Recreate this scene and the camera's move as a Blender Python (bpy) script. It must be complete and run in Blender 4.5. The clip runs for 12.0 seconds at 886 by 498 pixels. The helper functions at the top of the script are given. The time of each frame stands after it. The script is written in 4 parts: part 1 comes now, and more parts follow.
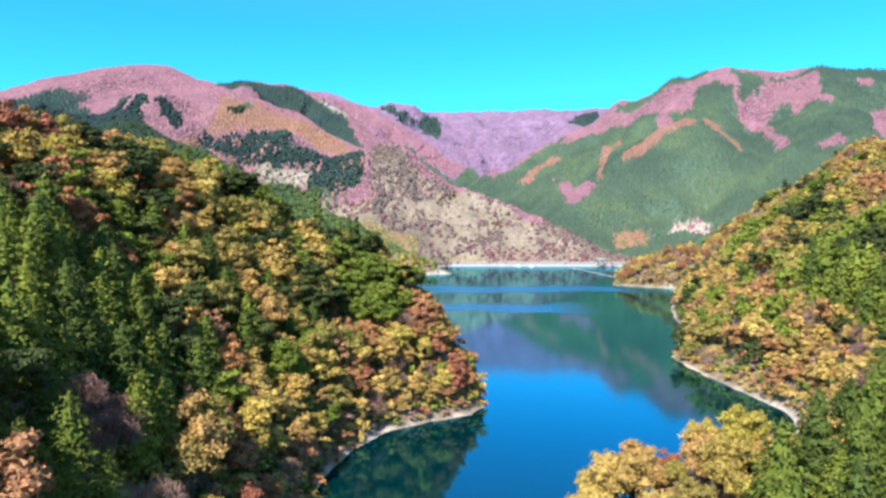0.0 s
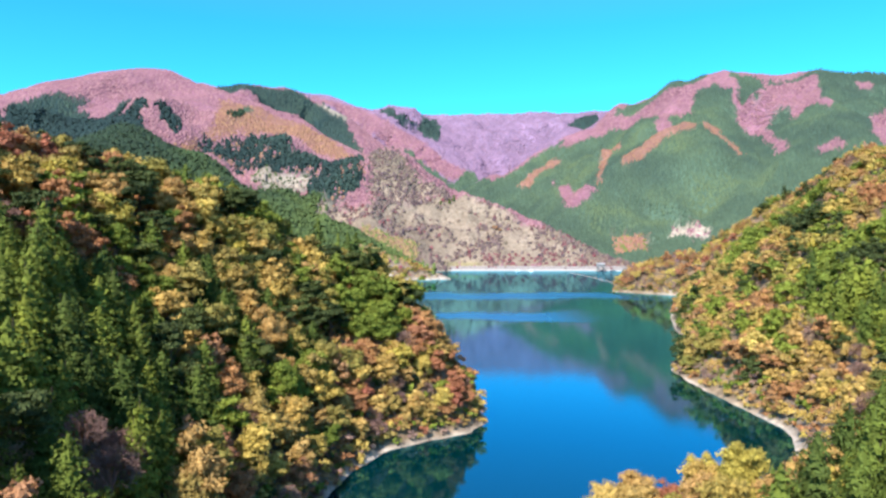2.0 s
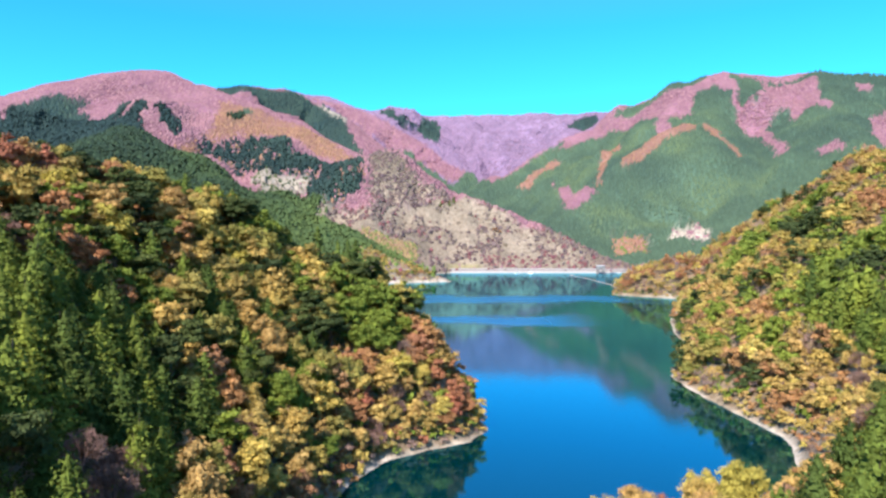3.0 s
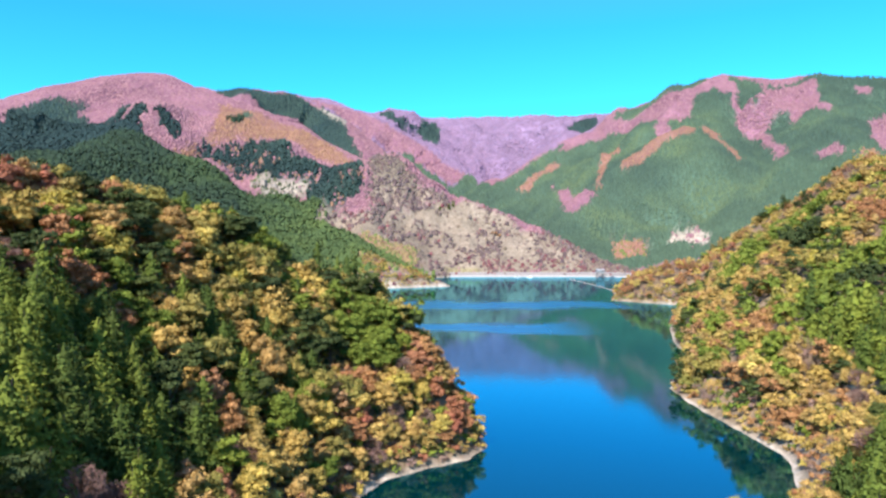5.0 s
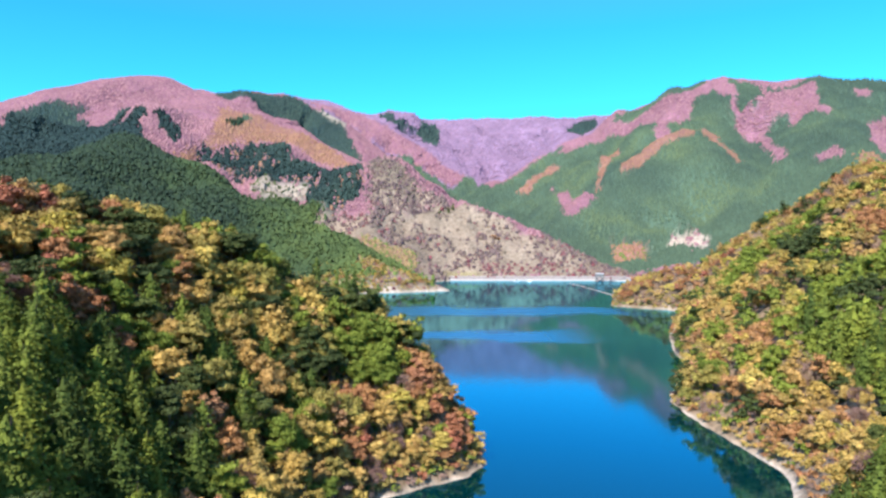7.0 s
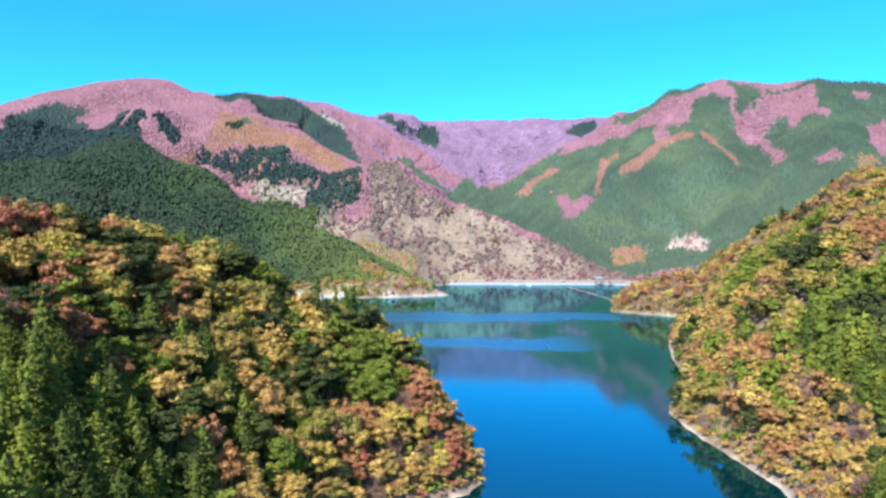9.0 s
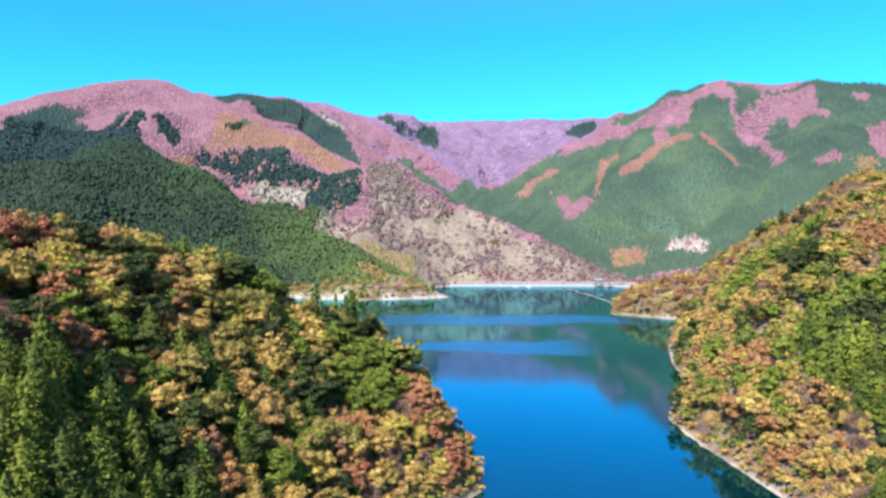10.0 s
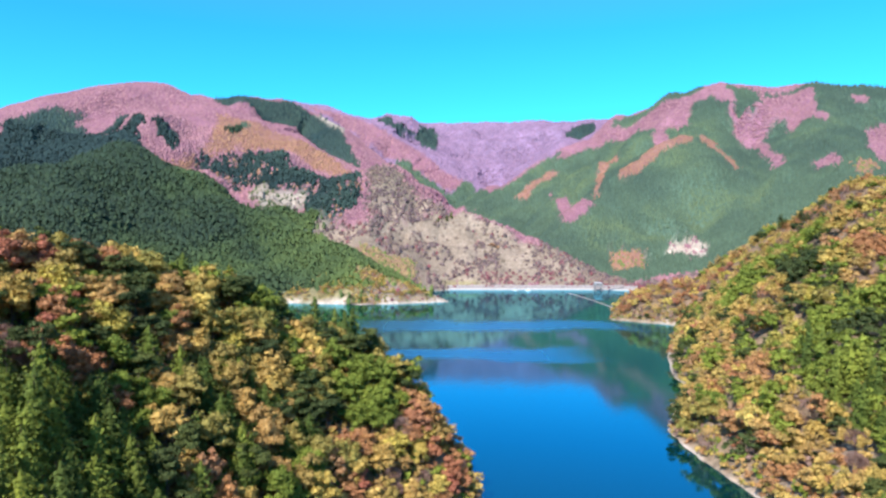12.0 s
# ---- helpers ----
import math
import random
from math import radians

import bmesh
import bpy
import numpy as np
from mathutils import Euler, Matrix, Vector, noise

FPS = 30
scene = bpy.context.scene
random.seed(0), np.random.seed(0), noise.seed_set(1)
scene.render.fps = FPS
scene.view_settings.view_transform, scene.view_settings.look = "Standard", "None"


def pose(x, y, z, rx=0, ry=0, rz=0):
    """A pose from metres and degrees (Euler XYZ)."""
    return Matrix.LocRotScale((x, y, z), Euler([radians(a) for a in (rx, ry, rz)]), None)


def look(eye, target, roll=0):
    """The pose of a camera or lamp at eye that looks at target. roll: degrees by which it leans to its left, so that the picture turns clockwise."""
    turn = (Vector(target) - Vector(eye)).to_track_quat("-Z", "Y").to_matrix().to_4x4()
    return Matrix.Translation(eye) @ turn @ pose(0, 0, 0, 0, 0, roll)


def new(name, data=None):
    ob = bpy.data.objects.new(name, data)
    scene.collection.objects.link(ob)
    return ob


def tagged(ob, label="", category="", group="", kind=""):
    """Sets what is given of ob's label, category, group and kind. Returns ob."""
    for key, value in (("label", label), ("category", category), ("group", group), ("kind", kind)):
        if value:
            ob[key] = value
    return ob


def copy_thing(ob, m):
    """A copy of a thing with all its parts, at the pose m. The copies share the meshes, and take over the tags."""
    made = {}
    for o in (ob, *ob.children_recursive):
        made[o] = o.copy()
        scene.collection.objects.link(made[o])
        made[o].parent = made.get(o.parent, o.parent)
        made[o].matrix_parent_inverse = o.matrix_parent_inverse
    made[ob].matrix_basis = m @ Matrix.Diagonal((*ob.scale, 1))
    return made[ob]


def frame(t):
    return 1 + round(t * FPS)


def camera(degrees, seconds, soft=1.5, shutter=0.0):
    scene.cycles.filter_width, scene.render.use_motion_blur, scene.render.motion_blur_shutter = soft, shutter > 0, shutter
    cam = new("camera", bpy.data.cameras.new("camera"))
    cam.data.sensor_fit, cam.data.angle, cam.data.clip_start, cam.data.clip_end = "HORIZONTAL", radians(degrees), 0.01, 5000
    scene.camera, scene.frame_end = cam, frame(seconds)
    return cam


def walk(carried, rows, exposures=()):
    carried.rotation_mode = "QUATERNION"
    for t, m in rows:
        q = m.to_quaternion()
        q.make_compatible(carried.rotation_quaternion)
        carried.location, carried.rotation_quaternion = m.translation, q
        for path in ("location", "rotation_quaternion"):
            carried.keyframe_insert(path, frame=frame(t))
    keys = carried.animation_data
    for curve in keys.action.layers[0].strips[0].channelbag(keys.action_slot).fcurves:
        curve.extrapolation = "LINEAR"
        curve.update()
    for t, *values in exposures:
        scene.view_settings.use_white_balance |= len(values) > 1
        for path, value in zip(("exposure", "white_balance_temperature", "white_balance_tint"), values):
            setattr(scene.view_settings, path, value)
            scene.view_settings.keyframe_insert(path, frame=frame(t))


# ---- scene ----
# ---- camera: a drone that climbs straight up over the lake ----
cam = camera(69.0, 12.0, soft=2.7)
PATH = [(t, pose(0.027 * t, 0.005 * t, 55.2 + 2.534 * t, 90 + pitch, 0, yaw)) for t, pitch, yaw in (
    (0.0, -1.325, 0.0), (0.5, -1.280, -0.006), (1.0, -1.248, -0.022), (2.0, -1.173, -0.042), (3.0, -1.109, -0.055),
    (5.0, -1.020, -0.090), (7.0, -0.940, -0.124), (9.0, -0.862, -0.180), (10.5, -0.835, -0.216), (12.0, -0.783, -0.258))]
walk(cam, PATH, ((0.0, 1.06, 6400, 13), (5.0, 1.02, 6330, 14.5), (12.0, 0.95, 6200, 16)))

# ---- daylight: clear autumn sky, sun behind the camera's left shoulder ----
SUN_FROM = Vector((-0.32, -0.655, 0.66)).normalized()
world = bpy.data.worlds.new("clear_sky")
scene.world = world
world.use_nodes = True
wn, wl = world.node_tree.nodes, world.node_tree.links
sky = wn.new("ShaderNodeTexSky")
sky.sky_type, sky.sun_disc = "NISHITA", False
sky.sun_elevation = math.asin(SUN_FROM.z)
sky.sun_rotation = math.atan2(SUN_FROM.x, SUN_FROM.y)
sky.altitude, sky.air_density, sky.dust_density, sky.ozone_density = 600, 1.0, 0.2, 2.0
# the clip's vivid grading of the sky: cyan low down, a deeper blue overhead
up, lift, grade, tone = wn.new("ShaderNodeTexCoord"), wn.new("ShaderNodeSeparateXYZ"), wn.new("ShaderNodeValToRGB"), wn.new("ShaderNodeVectorMath")
wl.new(up.outputs["Generated"], lift.inputs[0])
wl.new(lift.outputs["Z"], grade.inputs["Fac"])
for e_, (p_, c_) in zip((grade.color_ramp.elements[0], grade.color_ramp.elements[1], grade.color_ramp.elements.new(0.3)),
                        ((0.0, (0.12, 0.78, 0.87)), (0.9, (0.16, 0.5, 0.85)), (0.3, (0.10, 0.76, 1.0)))):
    e_.position, e_.color = p_, (*c_, 1)
tone.operation = "MULTIPLY"
wl.new(sky.outputs["Color"], tone.inputs[0])
wl.new(grade.outputs["Color"], tone.inputs[1])
wl.new(tone.outputs[0], wn["Background"].inputs["Color"])
wn["Background"].inputs["Strength"].default_value = 0.15
sun = new("sun", bpy.data.lights.new("sun", "SUN"))
sun.data.energy, sun.data.angle, sun.data.color = 4.8, radians(0.6), (1.0, 0.93, 0.82)
sun.matrix_world = look(SUN_FROM * 100, (0, 0, 0))


# ---- materials ----
def shader(name):
    m = bpy.data.materials.new(name)
    m.use_nodes = True
    return m, m.node_tree.nodes, m.node_tree.links, m.node_tree.nodes["Principled BSDF"]


def math_node(nodes, links, op, a, b):
    n = nodes.new("ShaderNodeMath")
    n.operation = op
    for slot, v in zip(n.inputs, (a, b)):
        if isinstance(v, (int, float)):
            slot.default_value = v
        else:
            links.new(v, slot)
    return n.outputs[0]


def ramp_node(nodes, links, fac, stops):
    n = nodes.new("ShaderNodeValToRGB")
    el = n.color_ramp.elements
    while len(el) < len(stops):
        el.new(0.5)
    for e, (p, c) in zip(el, stops):
        e.position, e.color = p, (*c, 1)
    links.new(fac, n.inputs["Fac"])
    return n.outputs["Color"]


def noise_node(nodes, links, scale, detail=4, rough=0.6):
    tc = nodes.new("ShaderNodeNewGeometry")
    n = nodes.new("ShaderNodeTexNoise")
    n.inputs["Scale"].default_value, n.inputs["Detail"].default_value, n.inputs["Roughness"].default_value = scale, detail, rough
    links.new(tc.outputs["Position"], n.inputs["Vector"])
    return n.outputs["Fac"]


def times(nodes, links, colour, factor):
    n = nodes.new("ShaderNodeVectorMath")
    n.operation = "SCALE"
    links.new(colour, n.inputs[0])
    links.new(factor, n.inputs["Scale"])
    return n.outputs[0]


def foliage(name, stops, spread=0.5, through_light=0.14, settled=False):
    """Leaves: a hue for each tree, a lightness for each spray."""
    m, nodes, links, bsdf = shader(name)
    info = nodes.new("ShaderNodeObjectInfo")
    tint = nodes.new("ShaderNodeAttribute")
    tint.attribute_name = "tint"
    mixed = math_node(nodes, links, "ADD", info.outputs["Random"], tint.outputs["Fac"])
    fac = tint.outputs["Fac"] if settled else math_node(nodes, links, "FRACT", mixed, 0.0)
    colour = ramp_node(nodes, links, fac, stops)
    geo = nodes.new("ShaderNodeNewGeometry")
    leaf = math_node(nodes, links, "MULTIPLY_ADD", geo.outputs["Random Per Island"], spread)
    leaf.node.inputs[2].default_value = 1 - spread / 2
    patch = math_node(nodes, links, "MULTIPLY_ADD", noise_node(nodes, links, 0.35, 2), 0.8)
    patch.node.inputs[2].default_value = 0.6
    colour = times(nodes, links, colour, math_node(nodes, links, "MULTIPLY", leaf, patch))
    links.new(colour, bsdf.inputs["Base Color"])
    bsdf.inputs["Roughness"].default_value, bsdf.inputs["Specular IOR Level"].default_value = 0.7, 0.1
    if through_light:
        mix, tr = nodes.new("ShaderNodeMixShader"), nodes.new("ShaderNodeBsdfTranslucent")
        links.new(colour, tr.inputs["Color"])
        mix.inputs["Fac"].default_value = through_light
        links.new(bsdf.outputs[0], mix.inputs[1])
        links.new(tr.outputs[0], mix.inputs[2])
        links.new(mix.outputs[0], nodes["Material Output"].inputs["Surface"])
    return m


GOLD = ((0.0, (0.207, 0.192, 0.048)), (0.2, (0.436, 0.302, 0.081)), (0.4, (0.382, 0.234, 0.086)), (0.56, (0.229, 0.203, 0.053)), (0.72, (0.414, 0.343, 0.067)), (0.88, (0.425, 0.265, 0.092)), (1.0, (0.240, 0.208, 0.052)))
TAWNY = ((0.0, (0.455, 0.305, 0.106)), (0.35, (0.444, 0.334, 0.081)), (0.6, (0.391, 0.253, 0.091)), (0.8, (0.466, 0.368, 0.086)), (1.0, (0.380, 0.253, 0.106)))
RUSSET = ((0.0, (0.339, 0.153, 0.073)), (0.4, (0.371, 0.200, 0.081)), (0.7, (0.317, 0.110, 0.071)), (1.0, (0.360, 0.215, 0.101)))
GREEN = ((0.0, (0.11, 0.15, 0.026)), (0.5, (0.18, 0.22, 0.034)), (1.0, (0.13, 0.175, 0.03)))
CEDAR = ((0.0, (0.046, 0.072, 0.016)), (0.5, (0.092, 0.126, 0.022)), (0.8, (0.16, 0.19, 0.028)), (1.0, (0.056, 0.083, 0.019)))
PINE = ((0.0, (0.04, 0.058, 0.022)), (0.6, (0.058, 0.078, 0.025)), (1.0, (0.08, 0.10, 0.028)))
BARE = ((0.0, (0.19, 0.11, 0.09)), (0.5, (0.25, 0.165, 0.13)), (1.0, (0.17, 0.09, 0.085)))
FAR_LARCH = ((0.0, (0.225, 0.112, 0.135)), (0.5, (0.275, 0.145, 0.155)), (1.0, (0.205, 0.10, 0.125)))
FAR_OAK = ((0.0, (0.22, 0.115, 0.075)), (0.5, (0.26, 0.145, 0.085)), (1.0, (0.21, 0.10, 0.08)))
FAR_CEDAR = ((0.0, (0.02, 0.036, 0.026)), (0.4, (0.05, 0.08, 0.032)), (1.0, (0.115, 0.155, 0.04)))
# the cedar colours again, made bluer to paint in haze on farther slopes
HAZY_CEDAR = ((0.0, (0.038, 0.066, 0.052)), (0.45, (0.062, 0.10, 0.064)), (1.0, (0.108, 0.146, 0.066)))
# leafless wood with the lilac distance haze put into its colour
HAZE_VIOLET = ((0.0, (0.2, 0.125, 0.19)), (0.5, (0.235, 0.15, 0.225)), (1.0, (0.18, 0.115, 0.185)))
HILL_OAK = ((0.0, (0.19, 0.135, 0.065)), (0.4, (0.25, 0.175, 0.085)), (0.7, (0.17, 0.145, 0.06)), (1.0, (0.21, 0.13, 0.075)))
DARK_CEDAR = ((0.0, (0.019, 0.037, 0.038)), (0.5, (0.034, 0.06, 0.05)), (1.0, (0.06, 0.092, 0.062)))
CHERRY = ((0.0, (0.11, 0.075, 0.075)), (0.35, (0.14, 0.105, 0.09)), (0.56, (0.115, 0.08, 0.078)), (0.61, (0.17, 0.055, 0.062)), (0.68, (0.14, 0.05, 0.058)), (0.74, (0.045, 0.038, 0.046)), (0.84, (0.10, 0.065, 0.07)), (1.0, (0.17, 0.13, 0.09)))
mat_gold, mat_russet, mat_tawny = foliage("golden_leaves", GOLD, 0.8), foliage("russet_leaves", RUSSET, 0.8), foliage("tawny_leaves", TAWNY, 0.8)
mat_green = foliage("green_leaves", GREEN, 0.7)
mat_cedar, mat_pine = foliage("cedar_needles", CEDAR, 0.7, 0.12), foliage("pine_needles", PINE, 0.7, 0.1)
mat_bare = foliage("leafless_twigs", BARE, 0.5, 0.0)
mat_far_larch, mat_far_oak = foliage("mauve_larch", FAR_LARCH, 0.3, 0.0), foliage("tawny_oak", FAR_OAK, 0.3, 0.0)
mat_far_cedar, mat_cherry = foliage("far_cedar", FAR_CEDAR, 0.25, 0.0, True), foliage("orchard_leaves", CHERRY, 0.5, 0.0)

mat_hazy_cedar, mat_hazy_wood = foliage("hazy_cedar", HAZY_CEDAR, 0.3, 0.0, True), foliage("hazed_wood", HAZE_VIOLET, 0.25, 0.0)
mat_hill_oak = foliage("hillside_oak", HILL_OAK, 0.5, 0.0)
mat_dark_cedar = foliage("old_cedar", DARK_CEDAR, 0.3, 0.0, True)

mat_bark, n_, l_, b_ = shader("bark")
l_.new(ramp_node(n_, l_, noise_node(n_, l_, 3.0), ((0.3, (0.07, 0.05, 0.035)), (0.7, (0.16, 0.12, 0.09)))), b_.inputs["Base Color"])
b_.inputs["Roughness"].default_value = 0.9

# ground: leaf litter, grass and rock; its cover is a colour attribute, broken up by grain at two sizes
mat_ground, n_, l_, b_ = shader("ground")
cover = n_.new("ShaderNodeAttribute")
cover.attribute_name = "cover"
fine, coarse = noise_node(n_, l_, 0.16, 5, 0.75), noise_node(n_, l_, 0.012, 4, 0.6)
grain = math_node(n_, l_, "MULTIPLY", math_node(n_, l_, "MULTIPLY_ADD", fine, 2.2), math_node(n_, l_, "MULTIPLY_ADD", coarse, 1.3))
for k_, v_ in ((0, -0.1), (1, 0.35)):
    grain.node.inputs[k_].links[0].from_node.inputs[2].default_value = v_
l_.new(times(n_, l_, cover.outputs["Color"], grain), b_.inputs["Base Color"])
bump = n_.new("ShaderNodeBump")
bump.inputs["Distance"].default_value, bump.inputs["Strength"].default_value = 4.0, 0.6
l_.new(fine, bump.inputs["Height"])
l_.new(bump.outputs[0], b_.inputs["Normal"])
b_.inputs["Roughness"].default_value, b_.inputs["Specular IOR Level"].default_value = 0.95, 0.1

# water: a near mirror over dark green depths, with two lanes roughened by a breeze
mat_water, n_, l_, b_ = shader("lake_water")
n_.remove(b_)
deep, mirror, blend, facing = n_.new("ShaderNodeBsdfDiffuse"), n_.new("ShaderNodeBsdfGlossy"), n_.new("ShaderNodeMixShader"), n_.new("ShaderNodeFresnel")
deep.inputs["Color"].default_value = (0.0, 0.022, 0.028, 1)
mirror.inputs["Color"].default_value = (0.21, 0.60, 0.77, 1)
facing.inputs["IOR"].default_value = 1.33
gloss = math_node(n_, l_, "MULTIPLY_ADD", facing.outputs[0], 2.2)
gloss.node.inputs[2].default_value, gloss.node.use_clamp = 0.12, True
l_.new(gloss, blend.inputs["Fac"])
l_.new(deep.outputs[0], blend.inputs[1])
l_.new(mirror.outputs[0], blend.inputs[2])
l_.new(blend.outputs[0], n_["Material Output"].inputs["Surface"])
geo = n_.new("ShaderNodeNewGeometry")
axis = n_.new("ShaderNodeSeparateXYZ")
l_.new(geo.outputs["Position"], axis.inputs[0])
drift = math_node(n_, l_, "MULTIPLY", math_node(n_, l_, "SUBTRACT", noise_node(n_, l_, 0.012, 3), 0.5), 85.0)
wander = math_node(n_, l_, "ADD", axis.outputs["Y"], drift)


def lane(at, half, x_mid, x_half):
    """1 along the middle of a breeze lane across the lake, 0 outside it."""
    off = math_node(n_, l_, "ABSOLUTE", math_node(n_, l_, "SUBTRACT", wander, at), 0.0)
    core = math_node(n_, l_, "DIVIDE", math_node(n_, l_, "SUBTRACT", half, off), half * 0.55)
    side = math_node(n_, l_, "ABSOLUTE", math_node(n_, l_, "SUBTRACT", axis.outputs["X"], x_mid), 0.0)
    reach = math_node(n_, l_, "DIVIDE", math_node(n_, l_, "SUBTRACT", x_half, side), x_half * 0.4)
    both = math_node(n_, l_, "MINIMUM", core, reach)
    both.node.use_clamp = True
    return math_node(n_, l_, "MAXIMUM", both, 0.0)


breeze = math_node(n_, l_, "MAXIMUM", lane(645.0, 56.0, 60.0, 190.0), lane(482.0, 36.0, 0.0, 130.0))
rough = math_node(n_, l_, "MULTIPLY_ADD", breeze, 0.22)
rough.node.inputs[2].default_value = 0.055
l_.new(rough, mirror.inputs["Roughness"])
bump = n_.new("ShaderNodeBump")
bump.inputs["Distance"].default_value, bump.inputs["Strength"].default_value = 0.02, 0.3
l_.new(noise_node(n_, l_, 1.2, 3), bump.inputs["Height"])
l_.new(bump.outputs[0], mirror.inputs["Normal"])

# ---- the lie of the land ----
# shoreline in plan, up the one bank and back down the other
LEFT_BANK = ((-22, -150), (-24, 40), (-27, 100), (-27.6, 134), (-23.5, 163), (-20, 170), (-14.8, 180), (-4, 188), (9.2, 195), (11.5, 200), (14, 208), (13, 221), (2, 240),
             (-30, 268), (-70, 312), (-130, 400), (-200, 520), (-270, 700), (-290, 800), (-210, 876), (-104, 853), (-60, 862), (9, 890), (12, 905),
             (-30, 960), (-25, 1060), (20, 1112), (150, 1112))
RIGHT_BANK = ((265, 1110), (335, 1085), (310, 1000), (275, 930), (255, 850), (217, 822), (205, 760), (182, 692), (238, 644), (205, 560), (165, 470), (147, 400),
              (146, 370), (120, 325), (102, 290), (101, 250), (104, 230), (107, 200), (102, 184), (92, 168), (75, 148), (52, 131), (28, 124.5),
              (20.5, 111), (20, 90), (18, 40), (15, -150))
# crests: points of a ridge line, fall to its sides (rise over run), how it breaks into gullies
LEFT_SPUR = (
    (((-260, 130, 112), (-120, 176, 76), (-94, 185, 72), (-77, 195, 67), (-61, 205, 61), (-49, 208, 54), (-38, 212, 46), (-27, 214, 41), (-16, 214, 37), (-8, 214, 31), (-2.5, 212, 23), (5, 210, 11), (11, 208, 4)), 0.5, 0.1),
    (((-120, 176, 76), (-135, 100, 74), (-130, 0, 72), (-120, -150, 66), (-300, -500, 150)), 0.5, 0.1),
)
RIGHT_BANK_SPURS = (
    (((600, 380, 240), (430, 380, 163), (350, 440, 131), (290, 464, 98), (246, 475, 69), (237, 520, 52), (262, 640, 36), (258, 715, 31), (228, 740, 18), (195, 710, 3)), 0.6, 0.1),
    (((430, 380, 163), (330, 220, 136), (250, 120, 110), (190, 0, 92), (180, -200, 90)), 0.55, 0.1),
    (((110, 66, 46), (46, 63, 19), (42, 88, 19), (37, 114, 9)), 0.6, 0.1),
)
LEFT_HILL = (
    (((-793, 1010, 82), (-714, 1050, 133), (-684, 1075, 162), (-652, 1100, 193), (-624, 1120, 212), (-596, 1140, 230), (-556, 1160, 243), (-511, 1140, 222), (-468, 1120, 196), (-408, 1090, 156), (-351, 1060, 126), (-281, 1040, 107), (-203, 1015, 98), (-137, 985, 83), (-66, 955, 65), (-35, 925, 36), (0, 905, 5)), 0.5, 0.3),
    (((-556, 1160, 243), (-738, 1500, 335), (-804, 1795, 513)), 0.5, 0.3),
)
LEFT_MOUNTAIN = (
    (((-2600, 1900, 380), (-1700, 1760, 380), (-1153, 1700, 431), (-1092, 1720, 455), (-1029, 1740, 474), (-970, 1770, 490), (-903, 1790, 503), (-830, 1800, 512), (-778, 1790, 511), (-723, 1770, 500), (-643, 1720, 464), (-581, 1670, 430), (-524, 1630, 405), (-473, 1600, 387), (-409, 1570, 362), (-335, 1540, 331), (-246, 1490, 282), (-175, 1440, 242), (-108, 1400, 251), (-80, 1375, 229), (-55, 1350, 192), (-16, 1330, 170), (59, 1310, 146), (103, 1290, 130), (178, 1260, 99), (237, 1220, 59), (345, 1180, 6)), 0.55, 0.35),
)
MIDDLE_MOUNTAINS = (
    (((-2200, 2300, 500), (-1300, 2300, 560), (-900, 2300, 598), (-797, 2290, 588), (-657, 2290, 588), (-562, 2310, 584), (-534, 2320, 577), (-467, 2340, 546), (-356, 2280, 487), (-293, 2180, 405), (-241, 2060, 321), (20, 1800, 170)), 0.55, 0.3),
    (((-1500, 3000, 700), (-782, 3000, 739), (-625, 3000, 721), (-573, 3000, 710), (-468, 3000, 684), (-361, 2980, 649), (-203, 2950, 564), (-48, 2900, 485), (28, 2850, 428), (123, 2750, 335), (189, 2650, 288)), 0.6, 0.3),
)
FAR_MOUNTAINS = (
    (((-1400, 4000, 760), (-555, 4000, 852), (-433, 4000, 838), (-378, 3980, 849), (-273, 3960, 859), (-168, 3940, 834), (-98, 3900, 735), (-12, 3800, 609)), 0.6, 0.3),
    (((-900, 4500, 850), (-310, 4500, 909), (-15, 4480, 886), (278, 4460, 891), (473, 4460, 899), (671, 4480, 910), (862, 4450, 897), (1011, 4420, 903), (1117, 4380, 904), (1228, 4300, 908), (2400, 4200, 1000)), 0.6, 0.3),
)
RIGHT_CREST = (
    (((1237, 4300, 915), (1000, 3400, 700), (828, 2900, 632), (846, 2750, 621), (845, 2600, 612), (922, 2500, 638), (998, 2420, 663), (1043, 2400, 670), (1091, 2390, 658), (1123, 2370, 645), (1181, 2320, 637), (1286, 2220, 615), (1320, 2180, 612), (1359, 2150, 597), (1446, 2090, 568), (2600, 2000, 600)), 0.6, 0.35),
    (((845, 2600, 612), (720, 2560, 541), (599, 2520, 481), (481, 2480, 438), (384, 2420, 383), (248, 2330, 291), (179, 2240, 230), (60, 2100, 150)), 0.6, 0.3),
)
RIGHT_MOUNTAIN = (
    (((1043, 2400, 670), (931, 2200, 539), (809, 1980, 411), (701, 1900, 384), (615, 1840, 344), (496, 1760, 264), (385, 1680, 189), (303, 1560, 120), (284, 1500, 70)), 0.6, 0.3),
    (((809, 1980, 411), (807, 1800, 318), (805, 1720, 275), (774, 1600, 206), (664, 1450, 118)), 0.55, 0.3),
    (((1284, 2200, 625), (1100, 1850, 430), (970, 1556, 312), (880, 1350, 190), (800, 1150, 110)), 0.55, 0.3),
)
